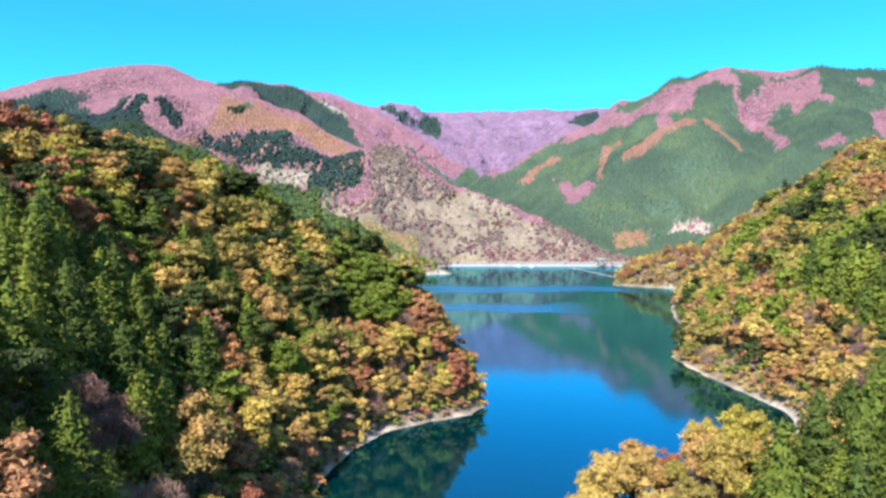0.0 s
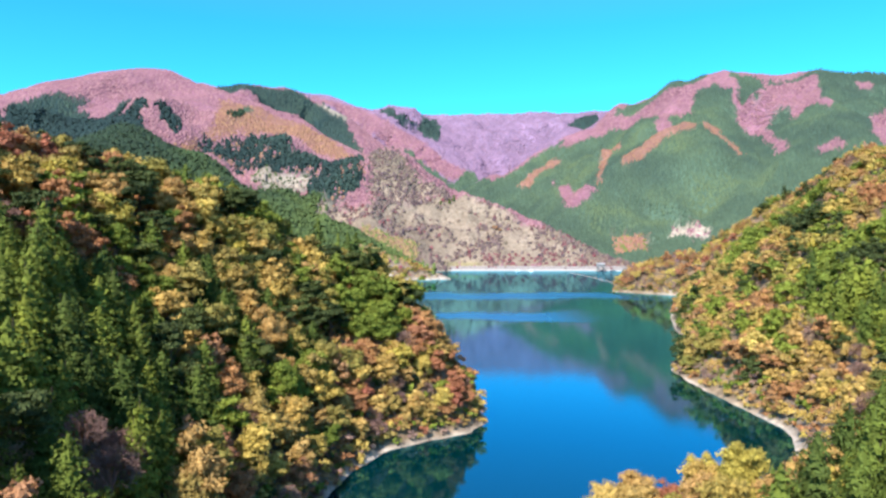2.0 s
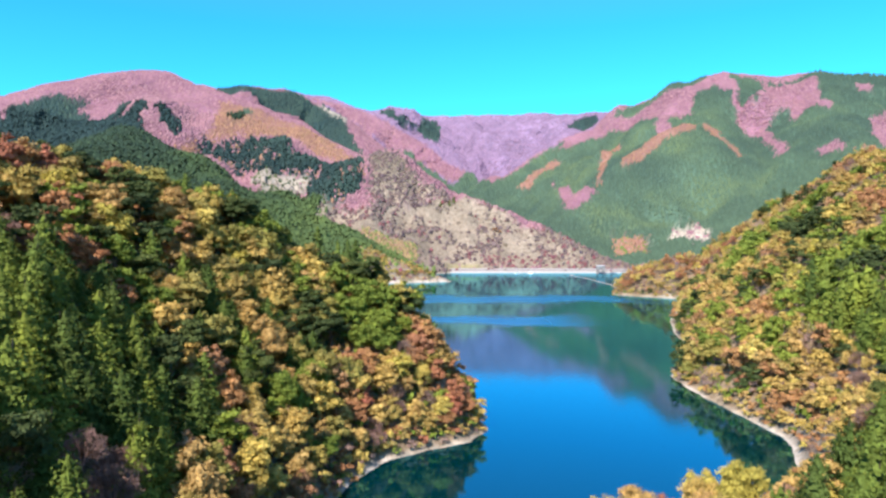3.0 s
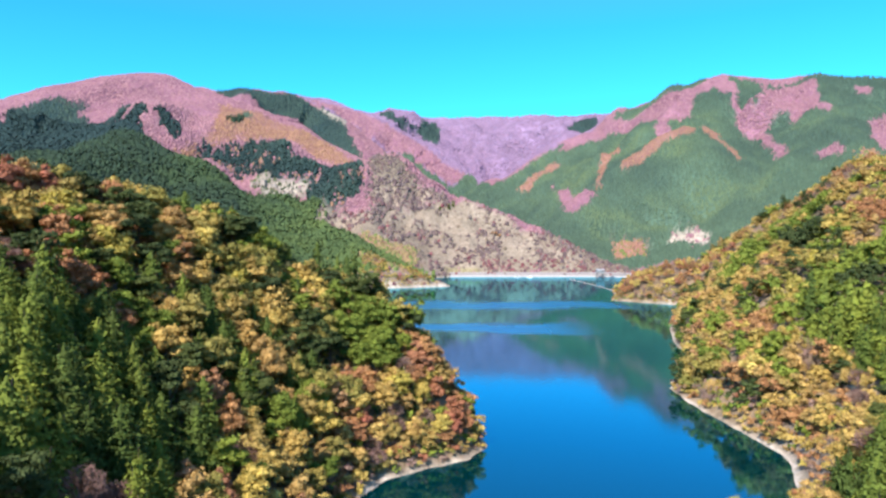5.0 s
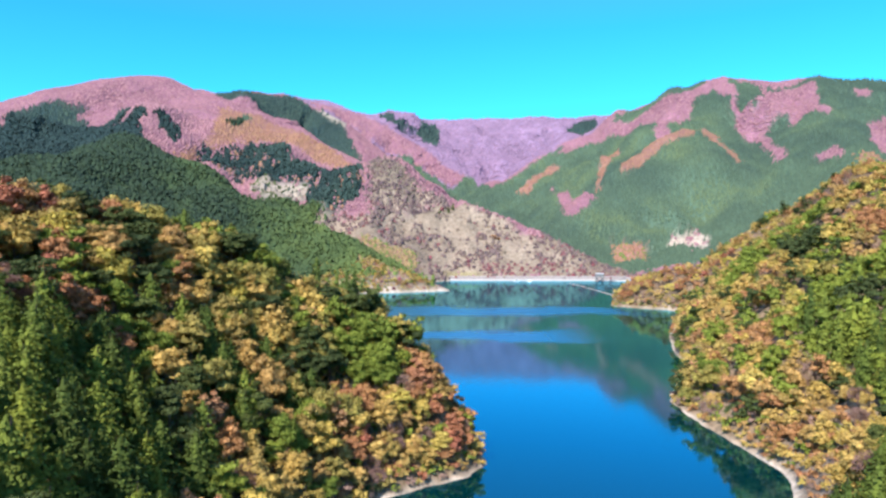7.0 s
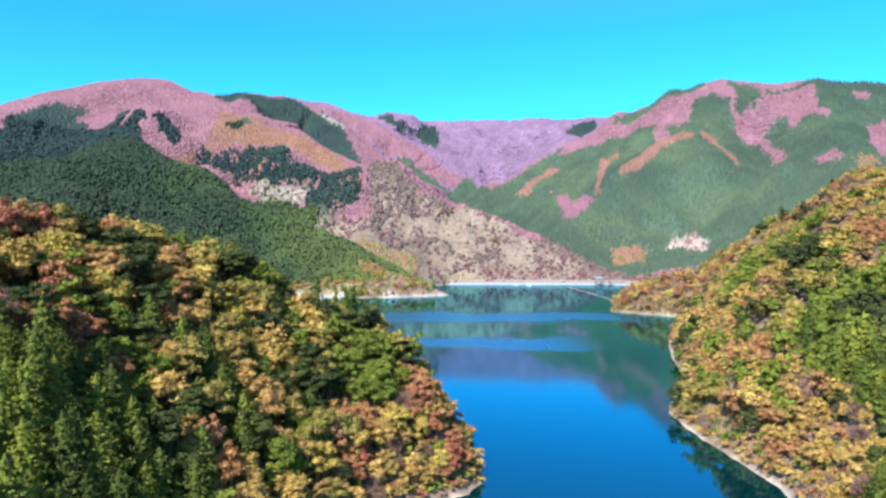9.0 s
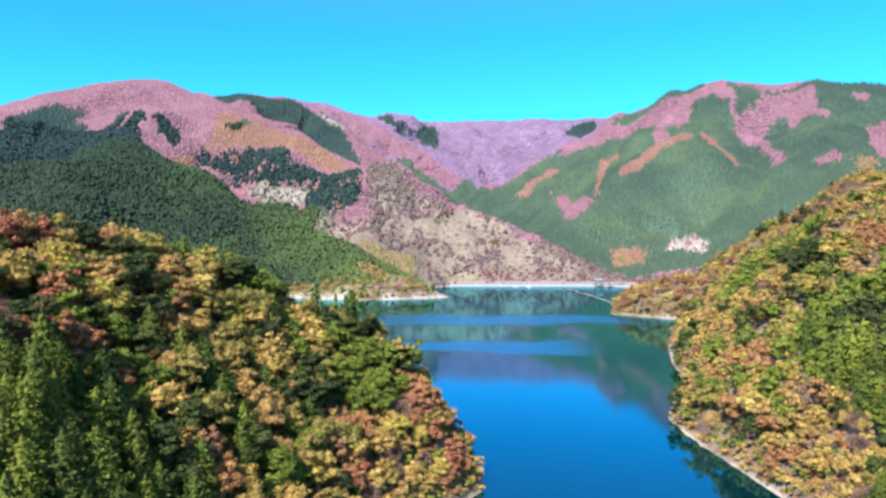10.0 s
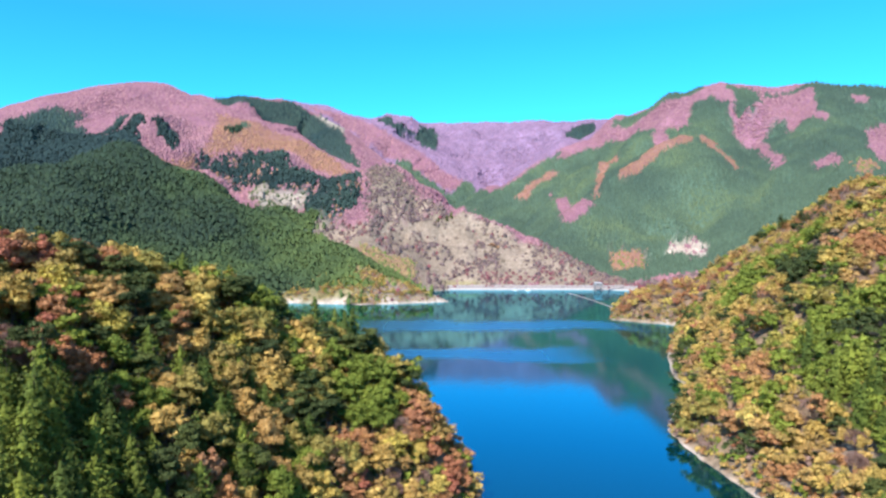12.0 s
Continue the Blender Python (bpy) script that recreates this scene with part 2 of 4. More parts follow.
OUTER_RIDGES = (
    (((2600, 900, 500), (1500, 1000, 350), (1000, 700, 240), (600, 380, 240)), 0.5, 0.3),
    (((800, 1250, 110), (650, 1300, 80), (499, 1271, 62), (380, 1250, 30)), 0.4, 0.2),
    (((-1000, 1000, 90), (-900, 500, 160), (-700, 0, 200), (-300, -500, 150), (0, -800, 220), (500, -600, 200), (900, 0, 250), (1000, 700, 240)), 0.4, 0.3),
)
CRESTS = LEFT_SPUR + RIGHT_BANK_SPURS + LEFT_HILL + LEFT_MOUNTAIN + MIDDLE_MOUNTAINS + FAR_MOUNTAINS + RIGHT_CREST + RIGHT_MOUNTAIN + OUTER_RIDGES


def lattice(x, y, size, seed):
    """Smooth noise from -1 to 1 over the plan, at that grain in metres."""
    u, v = np.asarray(x, float) / size, np.asarray(y, float) / size
    i, j = np.floor(u).astype(np.int64), np.floor(v).astype(np.int64)
    fu, fv = u - i, v - j
    fu, fv = fu * fu * (3 - 2 * fu), fv * fv * (3 - 2 * fv)

    def value(a, b):
        h = (a * 374761393 + b * 668265263 + seed * 1442695041) & 0x7FFFFFFF
        h = ((h ^ (h >> 13)) * 1274126177) & 0x7FFFFFFF
        return ((h ^ (h >> 16)) & 0xFFFF) / 32767.5 - 1
    return (value(i, j) * (1 - fu) + value(i + 1, j) * fu) * (1 - fv) + (value(i, j + 1) * (1 - fu) + value(i + 1, j + 1) * fu) * fv


def beside(x, y, line):
    """Distance to a line of points in plan, and the third coordinate at the nearest place."""
    best, level = np.full(np.shape(x), 1e9), np.zeros(np.shape(x))
    for a, b in zip(line[:-1], line[1:]):
        dx, dy = b[0] - a[0], b[1] - a[1]
        s = np.clip(((x - a[0]) * dx + (y - a[1]) * dy) / (dx * dx + dy * dy + 1e-9), 0, 1)
        d = np.hypot(x - a[0] - s * dx, y - a[1] - s * dy)
        near = d < best
        best = np.where(near, d, best)
        if len(a) > 2:
            level = np.where(near, a[2] + s * (b[2] - a[2]), level)
    return best, level


SHORE = LEFT_BANK + RIGHT_BANK
SHORE = SHORE + SHORE[:1]


def inland(x, y):
    """Metres from the water's edge, negative over the lake."""
    x, y = np.asarray(x, float), np.asarray(y, float)
    wx, wy = x + 1.6 * lattice(x, y, 14, 3) + 0.8 * lattice(x, y, 5, 4), y + 1.6 * lattice(x, y, 14, 5) + 0.8 * lattice(x, y, 5, 6)
    d, _ = beside(wx, wy, SHORE)
    wet = np.zeros(np.shape(x), bool)
    for a, b in zip(SHORE[:-1], SHORE[1:]):
        cross = (a[1] > wy) != (b[1] > wy)
        wet ^= cross & (wx < (b[0] - a[0]) * (wy - a[1]) / (b[1] - a[1] + 1e-9) + a[0])
    return np.where(wet, -d, d)


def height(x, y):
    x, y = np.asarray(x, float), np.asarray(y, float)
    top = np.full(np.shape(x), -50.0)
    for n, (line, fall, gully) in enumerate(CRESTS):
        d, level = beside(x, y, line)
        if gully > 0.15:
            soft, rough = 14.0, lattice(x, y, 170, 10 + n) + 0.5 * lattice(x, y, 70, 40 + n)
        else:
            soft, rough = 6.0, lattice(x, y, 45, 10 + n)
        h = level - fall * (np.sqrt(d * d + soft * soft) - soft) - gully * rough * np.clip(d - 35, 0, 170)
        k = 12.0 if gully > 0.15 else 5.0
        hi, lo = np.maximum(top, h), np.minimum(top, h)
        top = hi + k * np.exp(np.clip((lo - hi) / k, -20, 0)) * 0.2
    shore = inland(x, y)
    far = np.clip((y - 500) / 400, 0, 1)
    steep = 0.9 - 0.35 * far + 0.18 * np.clip((20 - x) / 30, 0, 1) * np.clip((300 - y) / 60, 0, 1) + 0.42 * np.clip((x + 44) / 24, 0, 1) * np.clip((20 - x) / 10, 0, 1) * np.clip((y - 155) / 45, 0, 1) * np.clip((300 - y) / 60, 0, 1)
    bank = np.where(shore < 1.8, shore * 0.35, 0.63 + (shore - 1.8) * steep)
    bank = bank * (1 + 0.12 * lattice(x, y, 25, 7)) + 0.5 * np.clip(shore - 150, 0, 400) * far
    z = np.where(shore > 0, np.minimum(np.maximum(top, 1.0 + 0.02 * shore), bank), np.maximum(shore * 0.5, -14))
    ribs = 1 - np.abs(lattice(x, y, 130, 21)) * 2 + 0.5 * lattice(x, y, 60, 22)
    z = z + np.where(shore > 6, np.clip((y - 1000) / 700, 0, 1) * 9 * ribs, 0)
    z = z + np.where(shore > 6, 0.8 * lattice(x, y, 9, 8) + np.clip(y / 900, 0.3, 4) * lattice(x, y, 40, 9), 0)
    return z


# forest cover in plan: kind, then centre, half-axes and turn of rounded patches
def patch(x, y, cx, cy, rx, ry, turn=0.0, seed=0):
    """How far inside a patch a place lies: over 0 inside, ragged at the edge."""
    c, s = math.cos(radians(turn)), math.sin(radians(turn))
    u, v = (x - cx) * c + (y - cy) * s, -(x - cx) * s + (y - cy) * c
    return 1 - np.sqrt((u / rx) ** 2 + (v / ry) ** 2) + 0.18 * lattice(x, y, 70, 60 + seed) + 0.1 * lattice(x, y, 25, 61 + seed)


LARCH, OAK, CEDARS, ORCHARD, GRASS, ROCK, SAND, LITTER, HAZY_WOOD, OLD_CEDARS = range(10)
# the cedar and farthest-wood colours have bluish distance haze mixed in
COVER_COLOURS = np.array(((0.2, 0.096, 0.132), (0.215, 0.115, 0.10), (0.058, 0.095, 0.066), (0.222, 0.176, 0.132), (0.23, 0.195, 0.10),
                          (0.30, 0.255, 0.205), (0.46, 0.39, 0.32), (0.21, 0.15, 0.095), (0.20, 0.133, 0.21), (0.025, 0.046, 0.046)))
PATCHES = (
    (ORCHARD, 108, 182, 16, 30, -35),
    (CEDARS, -433, 1040, 420, 150, -20),
    (CEDARS, -760, 960, 330, 200, 0),
    (CEDARS, -600, 720, 420, 180, 0),
    (ORCHARD, -205, 1188, 62, 50, 0),
    (CEDARS, -140, 1000, 150, 90, -20),
    (CEDARS, -640, 1000, 180, 120, 10),
    (OAK, -640, 1118, 32, 40, -35),
    (OAK, -72, 940, 48, 42, 10),
    (GRASS, -160, 885, 70, 17, -4),
    (ORCHARD, -52, 888, 62, 22, 10),
    (GRASS, 40, 1132, 40, 8, 2),
    (ORCHARD, 300, 1235, 120, 60, 0),
)


# woodland plots with felled edges: kind and corners in plan, mountain by mountain
LEFT_PLOTS = (
    (OLD_CEDARS, ((-1065, 1456), (-980, 1466), (-1007, 1523), (-991, 1561), (-946, 1599), (-887, 1605), (-876, 1599), (-894, 1580), (-824, 1502), (-755, 1445), (-653, 1284), (-622, 1190), (-730, 1233), (-804, 1183))),
    (OLD_CEDARS, ((-782, 1503), (-777, 1533), (-777, 1577), (-764, 1585), (-709, 1450), (-725, 1440))),
    (OLD_CEDARS, ((-712, 1405), (-708, 1437), (-676, 1425), (-645, 1378), (-576, 1215), (-625, 1248))),
    (OLD_CEDARS, ((-693, 1442), (-689, 1461), (-661, 1448), (-652, 1419))),
    (OLD_CEDARS, ((-625, 1430), (-615, 1442), (-597, 1430), (-570, 1400), (-574, 1380), (-598, 1402))),
)
FLANK_PLOTS = (
    (OAK, ((-556, 1619), (-533, 1612), (-447, 1559), (-328, 1509), (-246, 1489), (-169, 1396), (-273, 1430), (-356, 1462), (-437, 1434), (-506, 1424), (-531, 1424), (-508, 1446), (-515, 1496))),
    (OAK, ((-565, 1223), (-560, 1369), (-527, 1408), (-529, 1380), (-494, 1158))),
    (CEDARS, ((-479, 1464), (-459, 1553), (-447, 1528), (-468, 1463))),
    (OLD_CEDARS, ((-523, 1412), (-434, 1424), (-351, 1443), (-321, 1366), (-266, 1391), (-166, 1366), (-157, 1293), (-170, 1261), (-215, 1238), (-257, 1258), (-278, 1306), (-392, 1326), (-440, 1330), (-489, 1336))),
    (LARCH, ((-485, 1156), (-501, 1322), (-478, 1312), (-394, 1155), (-486, 1313), (-474, 1158))),
    (LARCH, ((-438, 1325), (-396, 1321), (-359, 1227), (-359, 1172), (-376, 1152))),
)
HILL_PLOTS = (
    (ROCK, ((-390, 1318), (-273, 1310), (-266, 1287), (-294, 1276), (-345, 1219))),
    (CEDARS, ((-382, 1153), (-347, 1209), (-288, 1273), (-215, 1236), (-234, 1223), (-302, 1155), (-371, 1152))),
    (ORCHARD, ((-161, 1411), (-107, 1380), (-79, 1364), (-55, 1344), (-16, 1332), (25, 1331), (-44, 1299), (-137, 1235))),
    (ORCHARD, ((-239, 1227), (-139, 1235), (-44, 1299), (25, 1328), (105, 1305), (181, 1256), (235, 1207), (286, 1156), (-39, 1151), (-44, 1152), (-142, 1167), (-192, 1231))),
)
MIDDLE_PLOTS = (
    (OLD_CEDARS, ((-790, 2271), (-645, 2249), (-555, 2283), (-499, 2300), (-458, 2313), (-358, 2270), (-294, 2149), (-245, 2049), (-351, 2129), (-479, 2206), (-570, 2114), (-680, 2058))),
    (LARCH, ((-601, 2944), (-464, 2971), (-358, 2957), (-200, 2906), (-97, 2874), (3, 2802), (87, 2746), (78, 2691), (26, 2674), (-33, 2709), (-105, 2738), (-179, 2777), (-313, 2784), (-422, 2862), (-558, 2921))),
)
FAR_PLOTS = (
    (ROCK, ((-457, 2309), (-431, 2308), (-448, 2866), (-325, 2234), (-351, 2251), (-432, 2284))),
    (CEDARS, ((-190, 2765), (-138, 2779), (-80, 2718), (-21, 2697), (63, 2644), (95, 2750), (134, 2725), (176, 2414), (218, 2235), (240, 2165), (180, 2021), (46, 2484), (-84, 2469), (-139, 2497))),
    (OLD_CEDARS, ((-379, 3917), (-302, 3898), (-259, 3758), (-196, 3821), (-147, 3835), (-256, 3712))),
    (OLD_CEDARS, ((-147, 3841), (-115, 3911), (-65, 4412), (-10, 4141), (-22, 3803), (-113, 3811))),
    (OLD_CEDARS, ((815, 4210), (950, 4319), (1038, 4338), (890, 3720), (880, 4165), (809, 4179))),
)
PEAK_PLOTS = (
    (LARCH, ((434, 2400), (476, 2456), (593, 2497), (693, 2465), (779, 2395), (849, 2303), (976, 2366), (1028, 2367), (1042, 2304), (1024, 2235), (933, 2159), (969, 2299), (886, 2267), (824, 2131), (748, 2026), (686, 2027), (726, 2361), (638, 2418), (559, 2443), (466, 2405))),
    (LARCH, ((1011, 2293), (981, 2149), (972, 2013), (993, 2000), (1002, 1977), (980, 1957), (942, 1810), (887, 1634), (871, 1658), (893, 1736), (956, 1942), (918, 1971), (920, 2029), (946, 2100))),
)
SHOULDER_PLOTS = (
    (LARCH, ((1110, 2309), (1245, 2149), (1122, 1908), (1136, 1880), (1096, 1829), (1074, 1925), (1027, 1886), (1059, 1961), (1036, 1983), (1000, 1980), (993, 2000), (987, 2014), (1124, 2246))),
    (LARCH, ((1321, 2076), (1331, 2022), (1301, 1955), (1270, 1981))),
    (LARCH, ((1180, 1790), (1221, 1804), (1361, 1888), (1091, 1513), (1024, 1512), (1079, 1626))),
    (LARCH, ((912, 1577), (947, 1561), (939, 1501), (914, 1467), (904, 1535))),
    (OAK, ((931, 1454), (985, 1494), (1023, 1487), (908, 1390))),
    (LARCH, ((740, 2228), (707, 2027), (699, 1977), (630, 1846), (663, 1996))),
)
SPUR_PLOTS = (
    (OAK, ((483, 1725), (509, 1844), (552, 1791), (661, 1978), (693, 1901), (794, 1981), (729, 1861), (659, 1828), (597, 1788), (556, 1755), (501, 1716))),
    (OAK, ((488, 1994), (586, 2297), (578, 2086), (569, 2010), (525, 2000), (470, 1839), (419, 1686), (397, 1679))),
    (OAK, ((800, 1996), (807, 1906), (807, 1794), (805, 1714), (788, 1716), (790, 1842), (761, 1882))),
    (LARCH, ((369, 2153), (399, 2058), (389, 1697), (395, 1649), (354, 1591), (321, 1569), (301, 1596), (354, 1930))),
)
FOOT_PLOTS = (
    (OAK, ((253, 2231), (302, 2282), (406, 2359), (430, 2347), (338, 2225), (290, 2185))),
    (ROCK, ((524, 1479), (539, 1500), (594, 1499), (597, 1425), (510, 1231), (473, 1249))),
    (OAK, ((394, 1499), (421, 1492), (472, 1481), (391, 1232), (361, 1364))),
)
RIGHT_SLOPES = (
    (CEDARS, ((345, 1190), (60, 1950), (60, 2110), (240, 2315), (480, 2455), (720, 2530), (845, 2560), (922, 2465), (998, 2385), (1043, 2365), (1123, 2335), (1181, 2285), (1285, 2190), (1310, 2320), (2000, 2150), (2000, 1150))),
)
PLOTS = RIGHT_SLOPES + LEFT_PLOTS + FLANK_PLOTS + HILL_PLOTS + MIDDLE_PLOTS + FAR_PLOTS + PEAK_PLOTS + SHOULDER_PLOTS + SPUR_PLOTS + FOOT_PLOTS


def plot(x, y, corners, seed):
    """Over 0 inside a plot, in tens of metres."""
    wx, wy = x + 6 * lattice(x, y, 30, 200 + seed) + 3 * lattice(x, y, 11, 220 + seed), y + 6 * lattice(x, y, 30, 240 + seed)
    loop = corners + corners[:1]
    inside = np.zeros(np.shape(x), bool)
    for a, b in zip(loop[:-1], loop[1:]):
        inside ^= ((a[1] > wy) != (b[1] > wy)) & (wx < (b[0] - a[0]) * (wy - a[1]) / (b[1] - a[1] + 1e-9) + a[0])
    d = beside(wx, wy, loop)[0] / 10
    return np.where(inside, d, -d)


# bands of leafless or tawny wood along the spurs: kind, half-width, line in plan
STRIPS = (
    (LARCH, 50, ((480, 2478), (600, 2520), (720, 2560), (845, 2595), (922, 2497), (998, 2417), (1043, 2395), (1091, 2385), (1123, 2365), (1181, 2315), (1262, 2235))),
    (ROCK, 3, ((20, 1120), (150, 1120), (265, 1118), (340, 1094))),
    (SAND, 4, ((-215, 879), (-104, 856), (-60, 865), (5, 893))),
)


def strip(x, y, half, line, seed):
    return 1 - beside(x, y, line)[0] / half + 0.3 * lattice(x, y, 50, 160 + seed) + 0.2 * lattice(x, y, 20, 170 + seed)


def cover_kind(x, y):
    x, y = np.asarray(x, float), np.asarray(y, float)
    # past about 2500 m the cover is the wood painted haze violet
    kind = np.where(y < 800, LITTER, np.where((x > 250) & (y > 1200) & (y < 1500), CEDARS, np.where(y < 1180, np.where(x > -45, ORCHARD, OAK), np.where(y + 120 * lattice(x, y, 200, 55) > 2500, HAZY_WOOD, LARCH))))
    for n, (what, *where) in enumerate(PATCHES):
        kind = np.where(patch(x, y, *where, seed=n) > 0, what, kind)
    for n, (what, corners) in enumerate(PLOTS):
        kind = np.where(plot(x, y, corners, n) > 0, what, kind)
    for n, (what, half, line) in enumerate(STRIPS):
        kind = np.where(strip(x, y, half, line, n) > 0, what, kind)
    return np.where((inland(x, y) < 1.6) & (inland(x, y) > -30), SAND, kind)


def cover_colour(x, y):
    """The same cover as colours that run into one another at the edges."""
    # ground fades to painted haze violet from about 2400 m
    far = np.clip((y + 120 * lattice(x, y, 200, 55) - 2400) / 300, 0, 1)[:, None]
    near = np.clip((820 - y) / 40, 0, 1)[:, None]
    out = COVER_COLOURS[LARCH] * (1 - far) + COVER_COLOURS[HAZY_WOOD] * far
    shelf = np.clip((1190 - y) / 30, 0, 1)[:, None]
    flat = np.clip((x + 60) / 30, 0, 1)[:, None]
    out = out * (1 - shelf) + (COVER_COLOURS[OAK] * (1 - flat) + COVER_COLOURS[ORCHARD] * flat) * shelf
    foot = (np.clip((x - 235) / 30, 0, 1) * np.clip((y - 1185) / 30, 0, 1) * np.clip((1520 - y) / 40, 0, 1))[:, None]
    out = out * (1 - foot) + COVER_COLOURS[CEDARS] * foot
    out = out * (1 - near) + COVER_COLOURS[LITTER] * near
    for n, (what, *where) in enumerate(PATCHES):
        w = np.clip(0.5 + patch(x, y, *where, seed=n) / 0.2, 0, 1)[:, None]
        out = out * (1 - w) + COVER_COLOURS[what] * w
    for n, (what, corners) in enumerate(PLOTS):
        w = np.clip(0.5 + plot(x, y, corners, n), 0, 1)[:, None]
        out = out * (1 - w) + COVER_COLOURS[what] * w
    for n, (what, half, line) in enumerate(STRIPS):
        w = np.clip(0.5 + strip(x, y, half, line, n) / 0.5, 0, 1)[:, None]
        out = out * (1 - w) + COVER_COLOURS[what] * w
    age = 1 + np.clip((y - 1100) / 300, 0, 1) * (0.22 * lattice(x, y, 90, 91) + 0.18 * lattice(x, y, 34, 92))
    out = out * age[:, None]
    shore = inland(x, y)[:, None]
    wet = np.clip((1.9 - shore) / 0.9, 0, 1) * (shore > -30)
    wet = wet * np.clip(0.75 + 0.8 * lattice(x, y, 20, 90), 0, 1)[:, None]
    return out * (1 - wet) + COVER_COLOURS[SAND] * wet


# ground: one sheet, finer near the lake's mouth
def spaced(a, b, fine_a, fine_b, step, grow, seen_a, seen_b, wide):
    """Steps that grow out of a fine stretch, to 12.5 m within sight and wide beyond it."""
    out = list(np.arange(fine_a, fine_b, step))
    s = step
    while out[-1] < b:
        s = min(s * grow, 12.5 if out[-1] < seen_b else wide)
        out.append(out[-1] + s)
    s = step
    while out[0] > a:
        s = min(s * grow, 12.5 if out[0] > seen_a else wide)
        out.insert(0, out[0] - s)
    return np.array(out)


def sheet(name, xs, ys, zs, material):
    nx, ny = len(xs), len(ys)
    gx, gy = np.meshgrid(xs, ys)
    me = bpy.data.meshes.new(name)
    idx = np.arange(nx * ny).reshape(ny, nx)
    quads = np.stack([idx[:-1, :-1], idx[:-1, 1:], idx[1:, 1:], idx[1:, :-1]], -1).reshape(-1, 4)
    me.from_pydata(np.stack([gx, gy, zs], -1).reshape(-1, 3).tolist(), [], quads.tolist())
    me.materials.append(material)
    me.polygons.foreach_set("use_smooth", np.ones(len(quads), bool))
    return me, gx.ravel(), gy.ravel()


XS, YS = spaced(-2700, 2700, -130, 170, 2.0, 1.035, -1250, 1450, 40), spaced(-1000, 4900, 80, 310, 2.0, 1.035, 60, 2650, 24)
GX, GY = np.meshgrid(XS, YS)
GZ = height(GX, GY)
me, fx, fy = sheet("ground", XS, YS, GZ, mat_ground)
paint = me.attributes.new("cover", "FLOAT_COLOR", "POINT")
paint.data.foreach_set("color", np.concatenate([cover_colour(fx, fy), np.ones((len(fx), 1))], 1).astype(np.float32).ravel())
tagged(new("ground", me), "wooded autumn mountain slopes with pale shore banks", "ground", kind="structure")

wx, wy = np.linspace(-420, 480, 40), np.linspace(-260, 1180, 60)
me, _, _ = sheet("lake", wx, wy, np.zeros((60, 40)), mat_water)
tagged(new("water", me), "still deep blue-green mountain lake", "lake", kind="structure")


def ground_z(x, y):
    """Height of the sheet itself at a place."""
    x, y = np.asarray(x, float), np.asarray(y, float)
    i = np.clip(np.searchsorted(XS, x) - 1, 0, len(XS) - 2)
    j = np.clip(np.searchsorted(YS, y) - 1, 0, len(YS) - 2)
    u, v = (x - XS[i]) / (XS[i + 1] - XS[i]), (y - YS[j]) / (YS[j + 1] - YS[j])
    return (GZ[j, i] * (1 - u) + GZ[j, i + 1] * u) * (1 - v) + (GZ[j + 1, i] * (1 - u) + GZ[j + 1, i + 1] * u) * v


# ---- trees ----
RNG = np.random.default_rng(7)
CORE_V = np.array(((1, 0, 0), (0, 1, 0), (-1, 0, 0), (0, -1, 0), (0, 0, 1), (0, 0, -1)), float)
CORE_F = [[0, 1, 4], [1, 2, 4], [2, 3, 4], [3, 0, 4], [1, 0, 5], [2, 1, 5], [3, 2, 5], [0, 3, 5]]


class Soup:
    """Vertices and faces that gather into one mesh."""

    def __init__(self):
        self.verts, self.faces, self.tints, self.count = [], [], [], 0

    def add(self, verts, faces, tint=0.0):
        verts = np.asarray(verts, float).reshape(-1, 3)
        self.faces += [[i + self.count for i in f] for f in faces]
        self.verts.append(verts)
        self.tints.append(np.full(len(verts), tint))
        self.count += len(verts)

    def mesh(self, name, material, smooth=False, tinted=False):
        me = bpy.data.meshes.new(name)
        me.from_pydata(np.concatenate(self.verts).tolist(), [], self.faces)
        me.materials.append(material)
        if smooth:
            me.polygons.foreach_set("use_smooth", np.ones(len(me.polygons), bool))
        if tinted:
            me.attributes.new("tint", "FLOAT", "POINT").data.foreach_set("value", np.concatenate(self.tints).astype(np.float32))
        return me


def lump(rng, centre, radii):
    """A rough ball of foliage."""
    return np.asarray(centre) + CORE_V * (1 + 0.22 * rng.standard_normal((len(CORE_V), 1))) * np.asarray(radii)


def sprays(rng, at, normal, length, width):
    """Leaf sprays: one small pointed leaf cluster at each place, turned about its normal."""
    normal = normal / np.linalg.norm(normal, axis=1, keepdims=True)
    side = np.cross(normal, rng.standard_normal(normal.shape))
    side /= np.linalg.norm(side, axis=1, keepdims=True)
    along = np.cross(normal, side)
    a, b = along * length[:, None], side * width[:, None]
    verts = np.stack([at - a * 0.7 - b, at - a * 0.7 + b, at + a], 1).reshape(-1, 3)
    return verts, np.arange(len(verts)).reshape(-1, 3).tolist()


